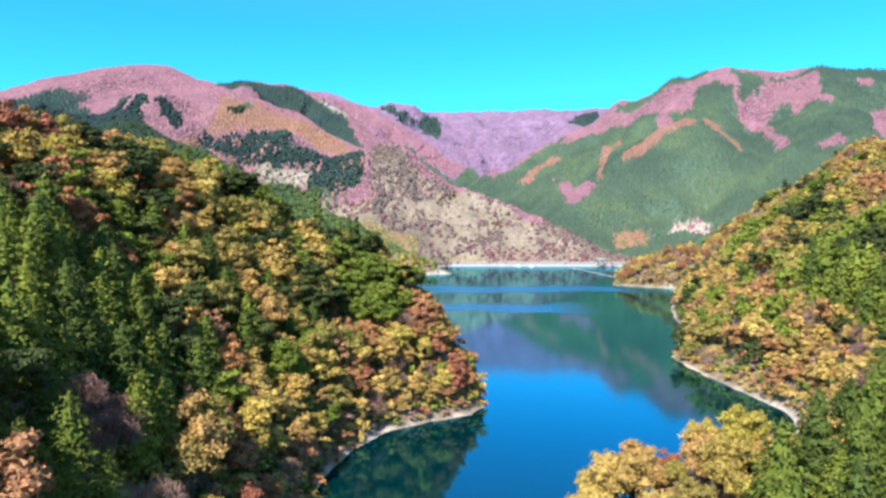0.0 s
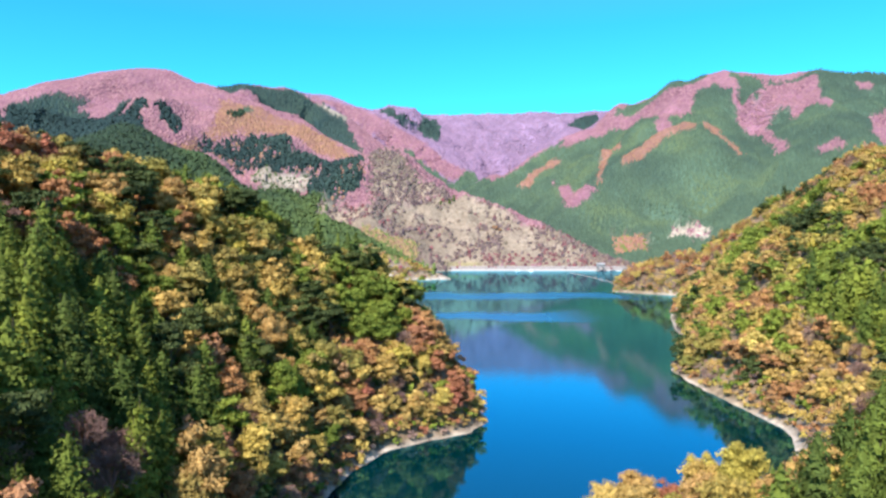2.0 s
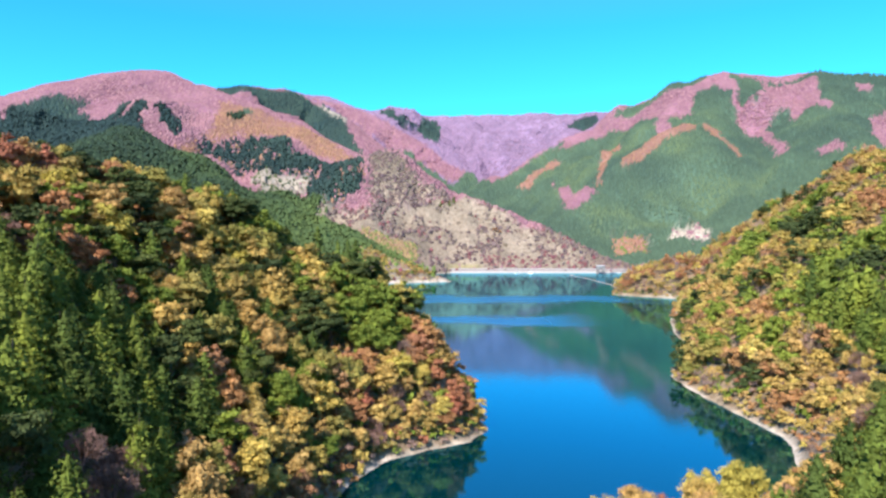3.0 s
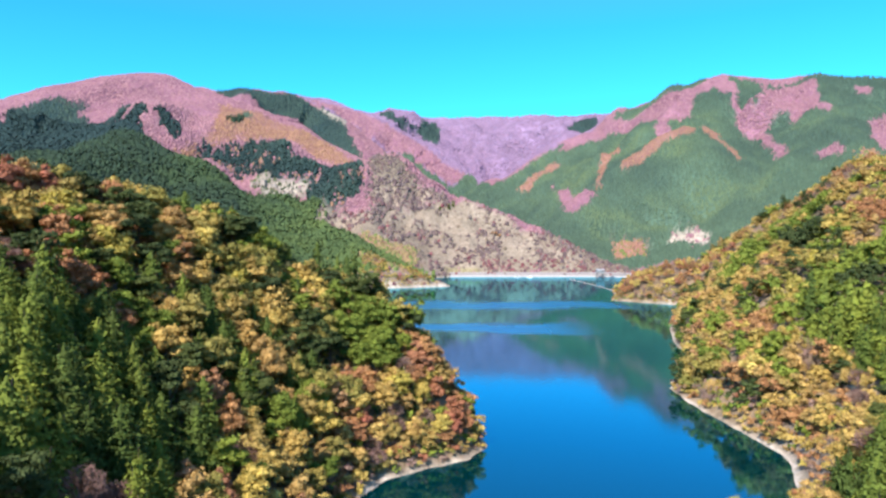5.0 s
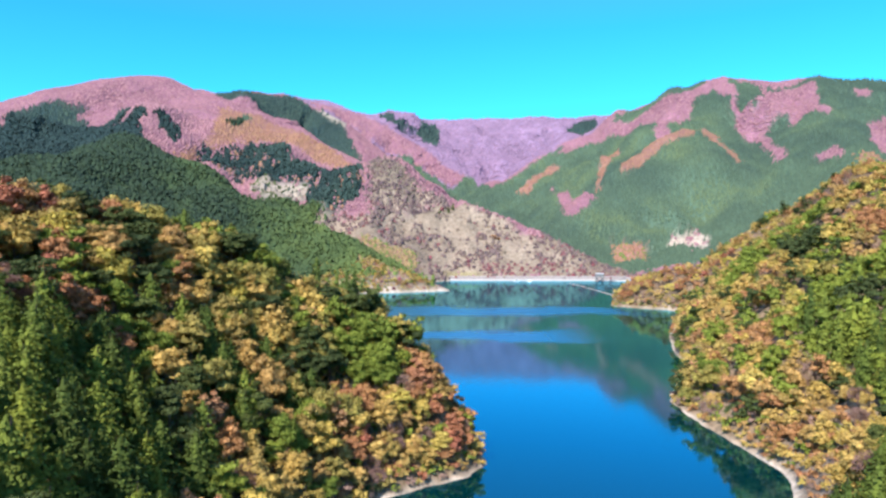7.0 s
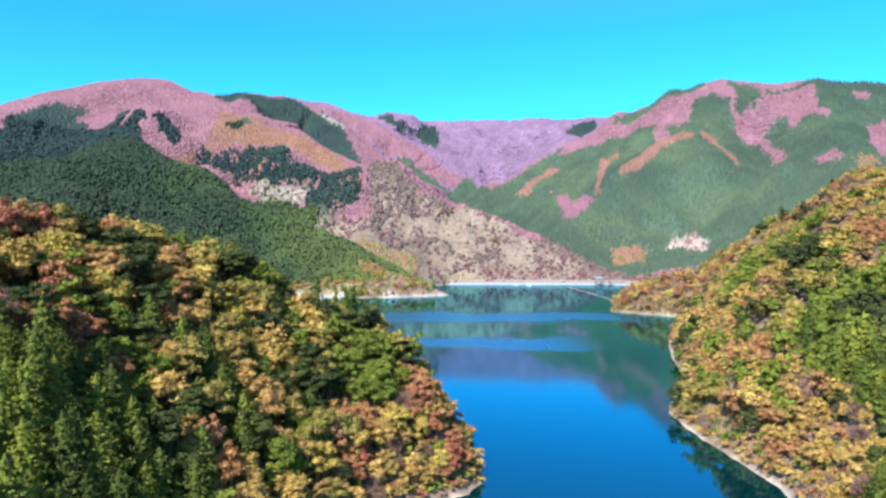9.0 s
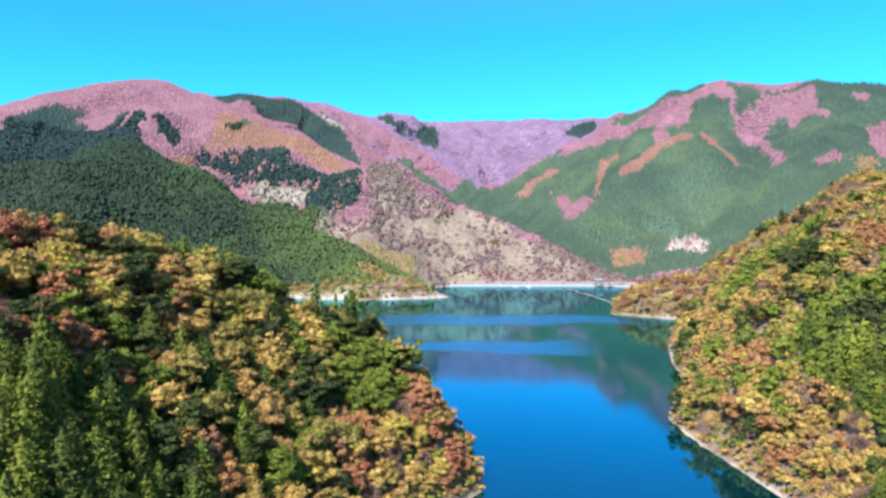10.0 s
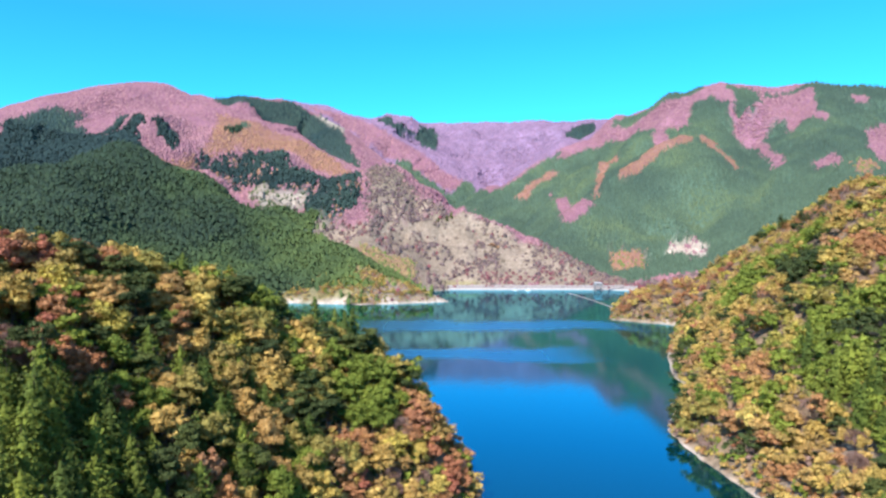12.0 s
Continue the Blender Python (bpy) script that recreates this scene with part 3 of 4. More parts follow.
def broadleaf_crown(rng, soup, lobes, leaves, size, flat=1.0, tint=0.0, wide=4.0, tall=3.6, base=6.2, clump=(0.2, 0.38)):
    """A domed, uneven crown of many clumps of leaves with gaps between them."""
    lean = rng.uniform(-0.16, 0.16, 2) * wide
    swell = rng.uniform(0.78, 1.18, 5)
    for k in range(lobes):
        way = rng.standard_normal(3)
        way[2] = abs(way[2]) * 1.15 - 0.4
        way /= np.linalg.norm(way)
        reach = rng.uniform(0.42, 0.9) * swell[int((math.atan2(way[1], way[0]) + math.pi) * 0.79) % 5]
        c = np.array((way[0] * wide * reach + lean[0] * way[2], way[1] * wide * reach + lean[1] * way[2], base + way[2] * tall * reach))
        r = rng.uniform(*clump) * wide
        soup.add(lump(rng, c, (r * 0.78, r * 0.78, r * 0.65 * flat)), CORE_F, tint)
        if leaves:
            d = rng.standard_normal((leaves, 3))
            d[:, 2] = np.abs(d[:, 2]) - 0.4
            d /= np.linalg.norm(d, axis=1, keepdims=True)
            at = c + d * np.array((r, r, r * 0.8 * flat)) * rng.uniform(0.75, 1.25, (leaves, 1))
            v, f = sprays(rng, at, d + 0.6 * rng.standard_normal(d.shape), size * rng.uniform(0.6, 1.4, leaves), size * 0.6 * rng.uniform(0.6, 1.2, leaves))
            soup.add(v, f, tint)


def conifer_crown(rng, soup, count, size, tint=0.0, tall=17.0, wide=3.0, start=2.0):
    """A tapering crown of drooping sprays in ragged whorls."""
    steps = 7 if count else 3
    for k in range(steps):
        z0 = start + (tall - start) * k / steps
        z1 = min(tall, z0 + (tall - start) / steps * 1.7)
        r = wide * (1 - k / steps) ** 0.68 * rng.uniform(0.75, 1.0) * (0.62 if count > 200 else 0.85) + 0.2
        n = 8 if count else 5
        ang = np.linspace(0, 2 * np.pi, n, endpoint=False) + rng.uniform(0, 1)
        rr = r * rng.uniform(0.7, 1.15, n)
        ring = np.stack([rr * np.cos(ang), rr * np.sin(ang), z0 + rng.uniform(-0.5, 0.3, n)], 1)
        soup.add(np.vstack([ring, (0, 0, z1)]), [[i, (i + 1) % n, n] for i in range(n)], tint)
    if count:
        h = 1 - np.sqrt(rng.uniform(0, 1, count))
        ang = rng.uniform(0, 2 * np.pi, count)
        lobe = 1 + 0.26 * np.sin(ang * 4 + h * 23) + 0.22 * np.sin(h * 52 + 2 * np.sin(ang * 2))
        r = (wide * (1 - h) ** 0.64 + 0.15) * lobe * rng.uniform(0.8, 1.12, count)
        at = np.stack([r * np.cos(ang), r * np.sin(ang), start + h * (tall - start)], 1)
        out = np.stack([np.cos(ang), np.sin(ang), np.full(count, 0.75)], 1)
        v, f = sprays(rng, at, out + 0.45 * rng.standard_normal(out.shape), size * rng.uniform(0.7, 1.4, count), size * 0.6 * rng.uniform(0.7, 1.2, count))
        soup.add(v, f, tint)


def tube(soup, a, b, ra, rb, n=6):
    a, b = np.asarray(a, float), np.asarray(b, float)
    d = (b - a) / np.linalg.norm(b - a)
    u = np.cross(d, (0.31, 0.9, 0.2))
    u /= np.linalg.norm(u)
    w = np.cross(d, u)
    ang = np.linspace(0, 2 * np.pi, n, endpoint=False)
    ring = np.cos(ang)[:, None] * u + np.sin(ang)[:, None] * w
    soup.add(np.vstack([a + ring * ra, b + ring * rb]), [[i, (i + 1) % n, n + (i + 1) % n, n + i] for i in range(n)] + [list(range(2 * n - 1, n - 1, -1))])


def bare_crown(rng, soup, twigs=900):
    """A haze of fine leafless twigs on a few limbs."""
    way = rng.standard_normal((twigs, 3))
    way[:, 2] = np.abs(way[:, 2]) - 0.2
    way /= np.linalg.norm(way, axis=1, keepdims=True)
    at = np.array((0, 0, 4.6)) + way * np.array((3.0, 3.0, 3.2)) * rng.uniform(0.45, 1.0, (twigs, 1)) ** 0.6
    aside = np.cross(way, rng.standard_normal(way.shape))
    v, f = sprays(rng, at, aside, rng.uniform(0.4, 0.95, twigs), rng.uniform(0.03, 0.06, twigs))
    soup.add(v, f)
    for k in range(14):
        end = way[k] * np.array((2.4, 2.4, 2.8)) + (0, 0, 4.6)
        tube(soup, (0, 0, rng.uniform(1.5, 3.5)), end, 0.11, 0.03, 4)


def limbed_trunk(rng, top, girth, limbs):
    soup = Soup()
    lean = rng.uniform(-0.25, 0.25, 2)
    joints = [np.array((lean[0] * s * s * top * 0.2, lean[1] * s * s * top * 0.2, -1.2 + s * (top + 1.2))) for s in (0, 0.3, 0.65, 1.0)]
    for k in range(3):
        tube(soup, joints[k], joints[k + 1], girth * (1 - 0.27 * k), girth * (1 - 0.27 * (k + 1)))
    for k in range(limbs):
        a = joints[1] + (joints[2] - joints[1]) * rng.uniform(0.2, 1.0)
        ang = rng.uniform(0, 2 * np.pi)
        b = a + np.array((math.cos(ang) * 2.4, math.sin(ang) * 2.4, rng.uniform(1.6, 2.8)))
        tube(soup, a, b, girth * 0.42, girth * 0.16, 5)
    return soup


def part(name, me, parent, label=""):
    ob = new(name, me)
    ob.parent = parent
    return tagged(ob, label)


SPECIES = {
    "gold": ("broadleaf_tree", mat_gold, "golden autumn broadleaf tree on the lakeside slope", "broadleaf tree"),
    "tawny": ("broadleaf_tree", mat_tawny, "pale tawny autumn tree above the lake shore", "broadleaf tree"),
    "russet": ("broadleaf_tree", mat_russet, "russet-brown autumn tree on the lakeside slope", "broadleaf tree"),
    "green": ("broadleaf_tree", mat_green, "still green leafy tree among autumn woods", "broadleaf tree"),
    "pine": ("pine_tree", mat_pine, "dark green spreading pine on the wooded slope", "pine"),
    "cedar": ("cedar_tree", mat_cedar, "tall dark green pointed cedar on the slope", "cedar"),
    "bare": ("leafless_tree", mat_bare, "leafless mauve-brown tree with bare twigs", "leafless tree"),
}
PROTOS = {}
for kind_ in SPECIES:
    shapes = []
    for k_ in range(4 if kind_ in ("gold", "cedar") else 3):
        soup_ = Soup()
        if kind_ == "cedar":
            conifer_crown(RNG, soup_, *((2100, 0.29) if k_ < 2 else (1150, 0.4)), tall=RNG.uniform(11.5, 16.5), wide=RNG.uniform(3.0, 3.8))
            stem = limbed_trunk(RNG, 14, 0.34, 0)
        elif kind_ == "bare":
            bare_crown(RNG, soup_)
            stem = limbed_trunk(RNG, 5.0, 0.2, 3)
        elif kind_ == "pine":
            broadleaf_crown(RNG, soup_, 16, 90, 0.34, 0.6, wide=3.8, tall=4.4, base=7.0)
            stem = limbed_trunk(RNG, 8.5, 0.28, 3)
        else:
            broadleaf_crown(RNG, soup_, *((42, 80, 0.25) if k_ == 0 else (32, 52, 0.35)), wide=RNG.uniform(3.3, 4.1), tall=RNG.uniform(4.3, 5.5), base=RNG.uniform(5.6, 6.4))
            stem = limbed_trunk(RNG, 6.5, 0.26, 4)
        shapes.append((soup_.mesh("crown", SPECIES[kind_][1]), stem.mesh("trunk", mat_bark, True)))
    PROTOS[kind_] = shapes
FAR_PROTOS = {}
for kind_ in SPECIES:
    shapes = []
    for k_ in range(5):
        soup_ = Soup()
        if kind_ == "cedar":
            conifer_crown(RNG, soup_, 220, 0.75, tall=RNG.uniform(13, 17), wide=RNG.uniform(2.5, 3.2))
        elif kind_ == "bare":
            bare_crown(RNG, soup_, 150)
        elif kind_ == "pine":
            broadleaf_crown(RNG, soup_, 10, 32, 0.55, 0.6, wide=3.6, tall=4.2, base=6.4)
        else:
            broadleaf_crown(RNG, soup_, 14, 26, 0.5, wide=RNG.uniform(3.4, 4.2), tall=RNG.uniform(4.2, 5.4), base=RNG.uniform(5.0, 5.8))
        shapes.append((np.concatenate(soup_.verts), soup_.faces))
    FAR_PROTOS[kind_] = shapes

LOW_PROTOS = {k: list(v) for k, v in FAR_PROTOS.items()}
for kind_ in ("gold", "tawny", "russet", "green"):
    LOW_PROTOS[kind_] = []
    for k_ in range(5):
        soup_ = Soup()
        broadleaf_crown(RNG, soup_, 8, 18, 0.7, wide=RNG.uniform(3.6, 4.4), tall=RNG.uniform(3.2, 4.2), base=RNG.uniform(4.6, 5.6))
        LOW_PROTOS[kind_].append((np.concatenate(soup_.verts), soup_.faces))
BUSHES = []
for k_ in range(6):
    soup_ = Soup()
    broadleaf_crown(RNG, soup_, 5, 11, 0.5, wide=2.0, tall=1.5, base=1.5)
    BUSHES.append((np.concatenate(soup_.verts), soup_.faces))

# woods: an oval (centre, half-axes, turn) or the corners of a stand in plan, then the share of each species; later ones lie over earlier ones
WIDE_WOODS = (
    ((0, 300, 900, 900, 0), {"bare": 0.07, "russet": 0.16, "tawny": 0.12, "gold": 0.42, "green": 0.17, "pine": 0.06}),
    ((-70, 170, 75, 70, 0), {"russet": 0.1, "tawny": 0.12, "gold": 0.43, "green": 0.14, "pine": 0.13, "cedar": 0.08}),
)
SPUR_WOODS = (
    # the near spur on the left bank
    (((-120, 120), (-80, 120), (-74, 176), (-84, 188), (-120, 190)), {"russet": 0.1, "gold": 0.33, "green": 0.19, "pine": 0.38}),
    (((-84, 177), (-66, 190), (-42, 207), (-23, 205), (-8, 214), (-30, 240), (-110, 240)), {"pine": 0.3, "green": 0.16, "gold": 0.44, "cedar": 0.1}),
    (((-85, 124), (-86, 135), (-78, 133), (-74, 147), (-60, 133), (-48, 142), (-46, 127), (-43, 104), (-49, 86), (-40, 55), (-130, 55), (-110, 118)), {"cedar": 0.93, "pine": 0.07}),
)
SPUR_CLUMPS = (
    (((-68, 162), (-61, 181), (-48, 181), (-47, 170), (-53, 157), (-66, 156)), {"cedar": 0.75, "gold": 0.25}),
    (((-33, 207), (-22, 212), (-14, 204), (-16, 198), (-25, 194), (-33, 194)), {"green": 0.8, "pine": 0.2}),
    (((-46, 186), (-34, 201), (-32, 192), (-41, 178)), {"pine": 0.8, "gold": 0.2}),
    (((-39, 184), (-32, 190), (-30, 180), (-35, 172)), {"cedar": 0.5, "green": 0.5}),
)
SPUR_EDGES = (
    (((-49, 146), (-43, 172), (-16, 195), (-12, 205), (30, 215), (30, 150), (-20, 100), (-36, 88), (-43, 108)), {"russet": 0.14, "bare": 0.1, "tawny": 0.2, "gold": 0.38, "green": 0.18}),
    (((-53, 70), (-51, 80), (-46, 97), (-38, 97), (-30, 60), (-48, 60)), {"russet": 0.2, "bare": 0.4, "cedar": 0.4}),
    (((-53, 91), (-51, 99), (-46, 95), (-49, 85)), {"bare": 0.6, "cedar": 0.4}),
    (((-97, 142), (-88, 144), (-82, 138), (-80, 125), (-88, 124)), {"russet": 0.6, "bare": 0.4}),
)
BANK_WOODS = (
    # the right bank
    (((209, 487), (224, 509), (266, 581), (270, 549), (280, 549), (291, 534), (329, 576), (277, 457), (256, 455), (244, 454), (216, 430), (206, 418), (197, 415), (186, 415)), {"green": 0.92, "gold": 0.08}),
    (((229, 430), (248, 455), (263, 447), (217, 369), (204, 358), (198, 364)), {"pine": 0.8, "green": 0.2}),
    (((205, 328), (213, 331), (221, 328), (223, 319), (165, 265)), {"pine": 0.55, "cedar": 0.25, "bare": 0.2}),
    (((286, 544), (357, 667), (394, 681), (401, 634), (391, 609), (345, 587), (327, 581)), {"bare": 0.6, "russet": 0.25, "pine": 0.15}),
    (((146, 265), (185, 323), (195, 322), (165, 265)), {"green": 0.82, "cedar": 0.18}),
    (((274, 434), (267, 389), (237, 339), (225, 346)), {"russet": 0.6, "bare": 0.2, "tawny": 0.2}),
)
BANK_CLUMPS = (
    ((250, 690, 60, 60, 0), {"russet": 0.32, "bare": 0.26, "tawny": 0.27, "gold": 0.15}),
    (((145, 263), (166, 272), (200, 250), (190, 190), (140, 140), (122, 160), (130, 200), (136, 232), (137, 260)), {"cedar": 0.3, "green": 0.62, "pine": 0.08}),
    (((172, 290), (186, 262), (165, 229), (155, 247)), {"pine": 0.75, "green": 0.25}),
    (((95, 180), (109, 212), (120, 214), (133, 192), (118, 166), (104, 160), (84, 142), (86, 160)), {"bare": 0.26, "tawny": 0.36, "russet": 0.22, "gold": 0.16}),
)
SHORE_WOODS = (
    # the near clump by the right shore
    (((48, 100), (58, 140), (96, 168), (96, 140), (72, 122), (56, 96)), {"scrub": 1.0}),
    (((86, 150), (98, 184), (106, 196), (112, 188), (112, 172), (104, 160)), {"scrub": 1.0}),
    (((15, 96), (20, 150), (44, 135), (40, 117), (38, 98), (30, 90)), {"gold": 0.75, "tawny": 0.25}),
    (((40, 100), (40, 128), (56, 140), (50, 114), (47, 100)), {"bare": 0.6, "russet": 0.4}),
    (((34, 84), (36, 99), (48, 101), (50, 86), (42, 82)), {"gold": 1.0}),
    (((41, 74), (41, 82), (49, 87), (54, 81), (52, 75)), {"green": 1.0}),
    (((26, 50), (31, 62), (40, 75), (60, 95), (72, 122), (96, 140), (130, 140), (110, 50)), {"cedar": 1.0}),
)
WOODS = WIDE_WOODS + SPUR_WOODS + SPUR_CLUMPS + SPUR_EDGES + BANK_WOODS + BANK_CLUMPS + SHORE_WOODS


def within(x, y, where, seed):
    if not isinstance(where[0], tuple):
        return patch(x, y, *where, seed=seed) > 0
    x, y = x + 2.5 * lattice(x, y, 12, seed), y + 2.5 * lattice(x, y, 12, seed + 50)
    inside = np.zeros(np.shape(x), bool)
    for a, b in zip(where, where[1:] + where[:1]):
        inside ^= ((a[1] > y) != (b[1] > y)) & (x < (b[0] - a[0]) * (y - a[1]) / (b[1] - a[1] + 1e-9) + a[0])
    return inside


def stands_at(x, y):
    """Which of the woods each place belongs to."""
    out = np.zeros(np.shape(x), int)
    for n, (where, shares) in enumerate(WOODS):
        out[within(x, y, where, 100 + n)] = n
    return out


SCRUB = [n for n, (where, shares) in enumerate(WOODS) if "scrub" in shares]


def species_at(rng, x, y, stand):
    u = min(max(0.5 + 0.5 * float(lattice(x, y, 13, 300)) + rng.uniform(-0.42, 0.42), 0.0), 0.999)
    for name, share in WOODS[stand][1].items():
        u -= share
        if u < 0:
            return name
    return name


def jittered(rng, x0, x1, y0, y1, step):
    gx, gy = np.meshgrid(np.arange(x0, x1, step), np.arange(y0, y1, step * 0.9))
    gx = gx + (np.arange(gx.shape[0]) % 2)[:, None] * step * 0.5
    return (gx + rng.uniform(-0.36, 0.36, gx.shape) * step).ravel(), (gy + rng.uniform(-0.36, 0.36, gy.shape) * step).ravel()


def scatter(rng, soups, shapes, kind_, x, y, z, size, tint=None):
    verts, faces = shapes[int(rng.integers(len(shapes)))]
    a = rng.uniform(0, 2 * np.pi)
    c, s = math.cos(a), math.sin(a)
    turned = verts @ np.array(((c, s, 0), (-s, c, 0), (0, 0, 1))) * size * np.array((1, 1, rng.uniform(0.85, 1.15))) + (x, y, z)
    if tint is None:
        tint = 0.5 + 0.5 * float(lattice(x, y, 30, 310)) + rng.uniform(-0.16, 0.16)
    soups.setdefault(kind_, Soup()).add(turned, faces, tint)


near_x, near_y = jittered(RNG, -165, 215, 58, 222, 5.9)
steep_x, steep_y = jittered(RNG, -70, 16, 176, 222, 5.4)
near_x, near_y = np.concatenate([near_x, steep_x]), np.concatenate([near_y, steep_y])
order = np.argsort(np.hypot(near_x, near_y))
near_x, near_y = near_x[order], near_y[order]
tally, soups = {}, {}
ok = (inland(near_x, near_y) > 1.6) & (np.abs(near_x) < 0.74 * near_y + 14) & ~np.isin(stands_at(near_x, near_y), SCRUB)
ok &= ~((near_x < 0) & (near_y > 221)) & ~((near_x > 2) & (near_x < 20) & (near_y > 185) & (inland(near_x, near_y) < 3.0)) & (ground_z(near_x, near_y) > 0.7)
made = {}
for x, y, z, n in zip(near_x[ok], near_y[ok], ground_z(near_x[ok], near_y[ok]), stands_at(near_x[ok], near_y[ok])):
    kind_ = species_at(RNG, x, y, n)
    name, material, label, category = SPECIES[kind_]
    shape = int(RNG.integers(len(PROTOS[kind_])))
    if kind_ in ("gold", "green", "tawny", "russet"):
        shape = 0 if math.hypot(x, y) < 128 and x > 0 else max(shape, 1)
    if kind_ == "cedar":
        shape = shape % 2 + (0 if math.hypot(x, y) < 100 else 2)
    tall = 1.0
    size = RNG.uniform(0.9, 1.38) if kind_ != "cedar" else RNG.uniform(0.72, 1.2)
    size *= 0.72 if x > 80 and y > 140 and WOODS[n][1].get("bare", 0) == 0.26 else 1.0
    size *= 1.2 if kind_ == "cedar" and x > 0 and y < 82 else 1.0
    size *= 0.7 if inland(x, y) < 10 and x < 20 else 1.0
    if 0 < x < 62 and y < 140 and kind_ != "cedar":
        size *= (0.55 if x > 36 else 0.8) if y > 102 else 0.68
        tall = 1.3 if y < 102 and kind_ == "gold" else 1.0
    tally[name] = tally.get(name, 0) + 1
    if tally[name] > 290:
        scatter(RNG, soups, FAR_PROTOS[kind_], kind_, x, y, z, size)
        continue
    spin = pose(x, y, z, 0, 0, RNG.uniform(0, 360))
    if (kind_, shape) not in made:
        tree = tagged(new(name), label, category, "trees on the near slopes")
        crown_, trunk_ = PROTOS[kind_][shape]
        part("trunk", trunk_, tree, "brown bark trunk")
        part("crown", crown_, tree)
        tree.matrix_basis = spin
        made[kind_, shape] = tree
    else:
        tree = copy_thing(made[kind_, shape], spin)
    tree.scale = (size, size, size * tall * RNG.uniform(0.9, 1.12))


WOOD_NAMES = {"gold": ("golden_wood", "golden autumn broadleaf wood on the lakeside hill"), "tawny": ("tawny_wood", "pale tawny autumn wood above the lake shore"), "russet": ("russet_wood", "russet-brown autumn wood on the lakeside hill"),
              "green": ("green_wood", "green leafy wood among autumn trees"), "pine": ("pine_wood", "dark green pines among autumn trees"),
              "cedar": ("cedar_wood", "dark green cedars among autumn trees"), "bare": ("leafless_wood", "leafless mauve-brown trees among autumn woods")}
for x0, x1, y0, y1, step in ((100, 500, 222, 500, 7.0), (150, 470, 500, 760, 7.4), (-140, 14, 222, 238, 6.0)):
    px, py = jittered(RNG, x0, x1, y0, y1, step)
    ok = (inland(px, py) > 2.4) & (np.abs(px) < 0.74 * py + 12)
    for x, y, z, n in zip(px[ok], py[ok], ground_z(px[ok], py[ok]), stands_at(px[ok], py[ok])):
        kind_ = species_at(RNG, x, y, n)
        size = RNG.uniform(1.05, 1.6) * (0.8 if inland(x, y) < 7 else 1.0)
        scatter(RNG, soups, (FAR_PROTOS if y < 380 else LOW_PROTOS)[kind_], kind_, x, y, z, size)
for x0, x1, y0, y1, step in ((-40, 20, 120, 225, 2.6), (85, 160, 150, 420, 3.2), (15, 60, 90, 140, 2.8), (170, 250, 630, 730, 3.6)):
    px, py = jittered(RNG, x0, x1, y0, y1, step)
    edge = inland(px, py)
    ok = (edge > np.where((py < 172) & (px < 0), -0.3, 1.1)) & (edge < np.where(px > 80, 18, 7)) & ~np.isin(stands_at(px, py), SCRUB)
    for x, y, z in zip(px[ok], py[ok], ground_z(px[ok], py[ok])):
        kind_ = RNG.choice(("gold", "tawny", "russet", "green", "bare"), p=(0.25, 0.25, 0.2, 0.2, 0.1))
        scatter(RNG, soups, BUSHES, kind_, x, y, z - 0.3, RNG.uniform(0.6, 1.35))
# low trees and brush along the pale point across the lake
px, py = jittered(RNG, -235, 12, 850, 925, 4.6)
edge = inland(px, py)
ok = (edge > 3.2) & (lattice(px, py, 22, 320) > -0.25)
for x, y, z, d in zip(px[ok], py[ok], ground_z(px[ok], py[ok]), edge[ok]):
    kind_ = RNG.choice(("gold", "tawny", "russet", "green", "bare"), p=(0.28, 0.32, 0.12, 0.1, 0.18))
    scatter(RNG, soups, LOW_PROTOS[kind_], kind_, x, y, z - 1.0, RNG.uniform(0.3, 0.55) if d < 14 else RNG.uniform(0.5, 0.95))
# leafless scrub in the clearing above the right shore
px, py = jittered(RNG, 48, 140, 96, 218, 2.7)
ok = (inland(px, py) > 2.5) & np.isin(stands_at(px, py), SCRUB)
for x, y, z in zip(px[ok], py[ok], ground_z(px[ok], py[ok])):
    kind_ = RNG.choice(("bare", "tawny", "russet", "gold"), p=(0.4, 0.25, 0.2, 0.15))
    if kind_ == "bare":
        scatter(RNG, soups, FAR_PROTOS["bare"], "bare", x, y, z - 0.2, RNG.uniform(0.25, 0.55))
    else:
        scatter(RNG, soups, BUSHES, kind_, x, y, z - 0.3, RNG.uniform(0.5, 1.3))
# undergrowth between the trees of the near spur and bank
for x0, x1, y0, y1, step in ((-110, 14, 96, 222, 3.5), (20, 175, 70, 240, 6.2)):
    px, py = jittered(RNG, x0, x1, y0, y1, step)
    ok = (inland(px, py) > 3) & (np.abs(px) < 0.72 * py + 6) & ~np.isin(stands_at(px, py), SCRUB)
    for x, y, z in zip(px[ok], py[ok], ground_z(px[ok], py[ok])):
        kind_ = RNG.choice(("gold", "tawny", "russet", "green", "pine"), p=(0.25, 0.2, 0.2, 0.18, 0.17))
        scatter(RNG, soups, BUSHES, kind_, x, y, z - 0.3, RNG.uniform(0.9, 1.7))
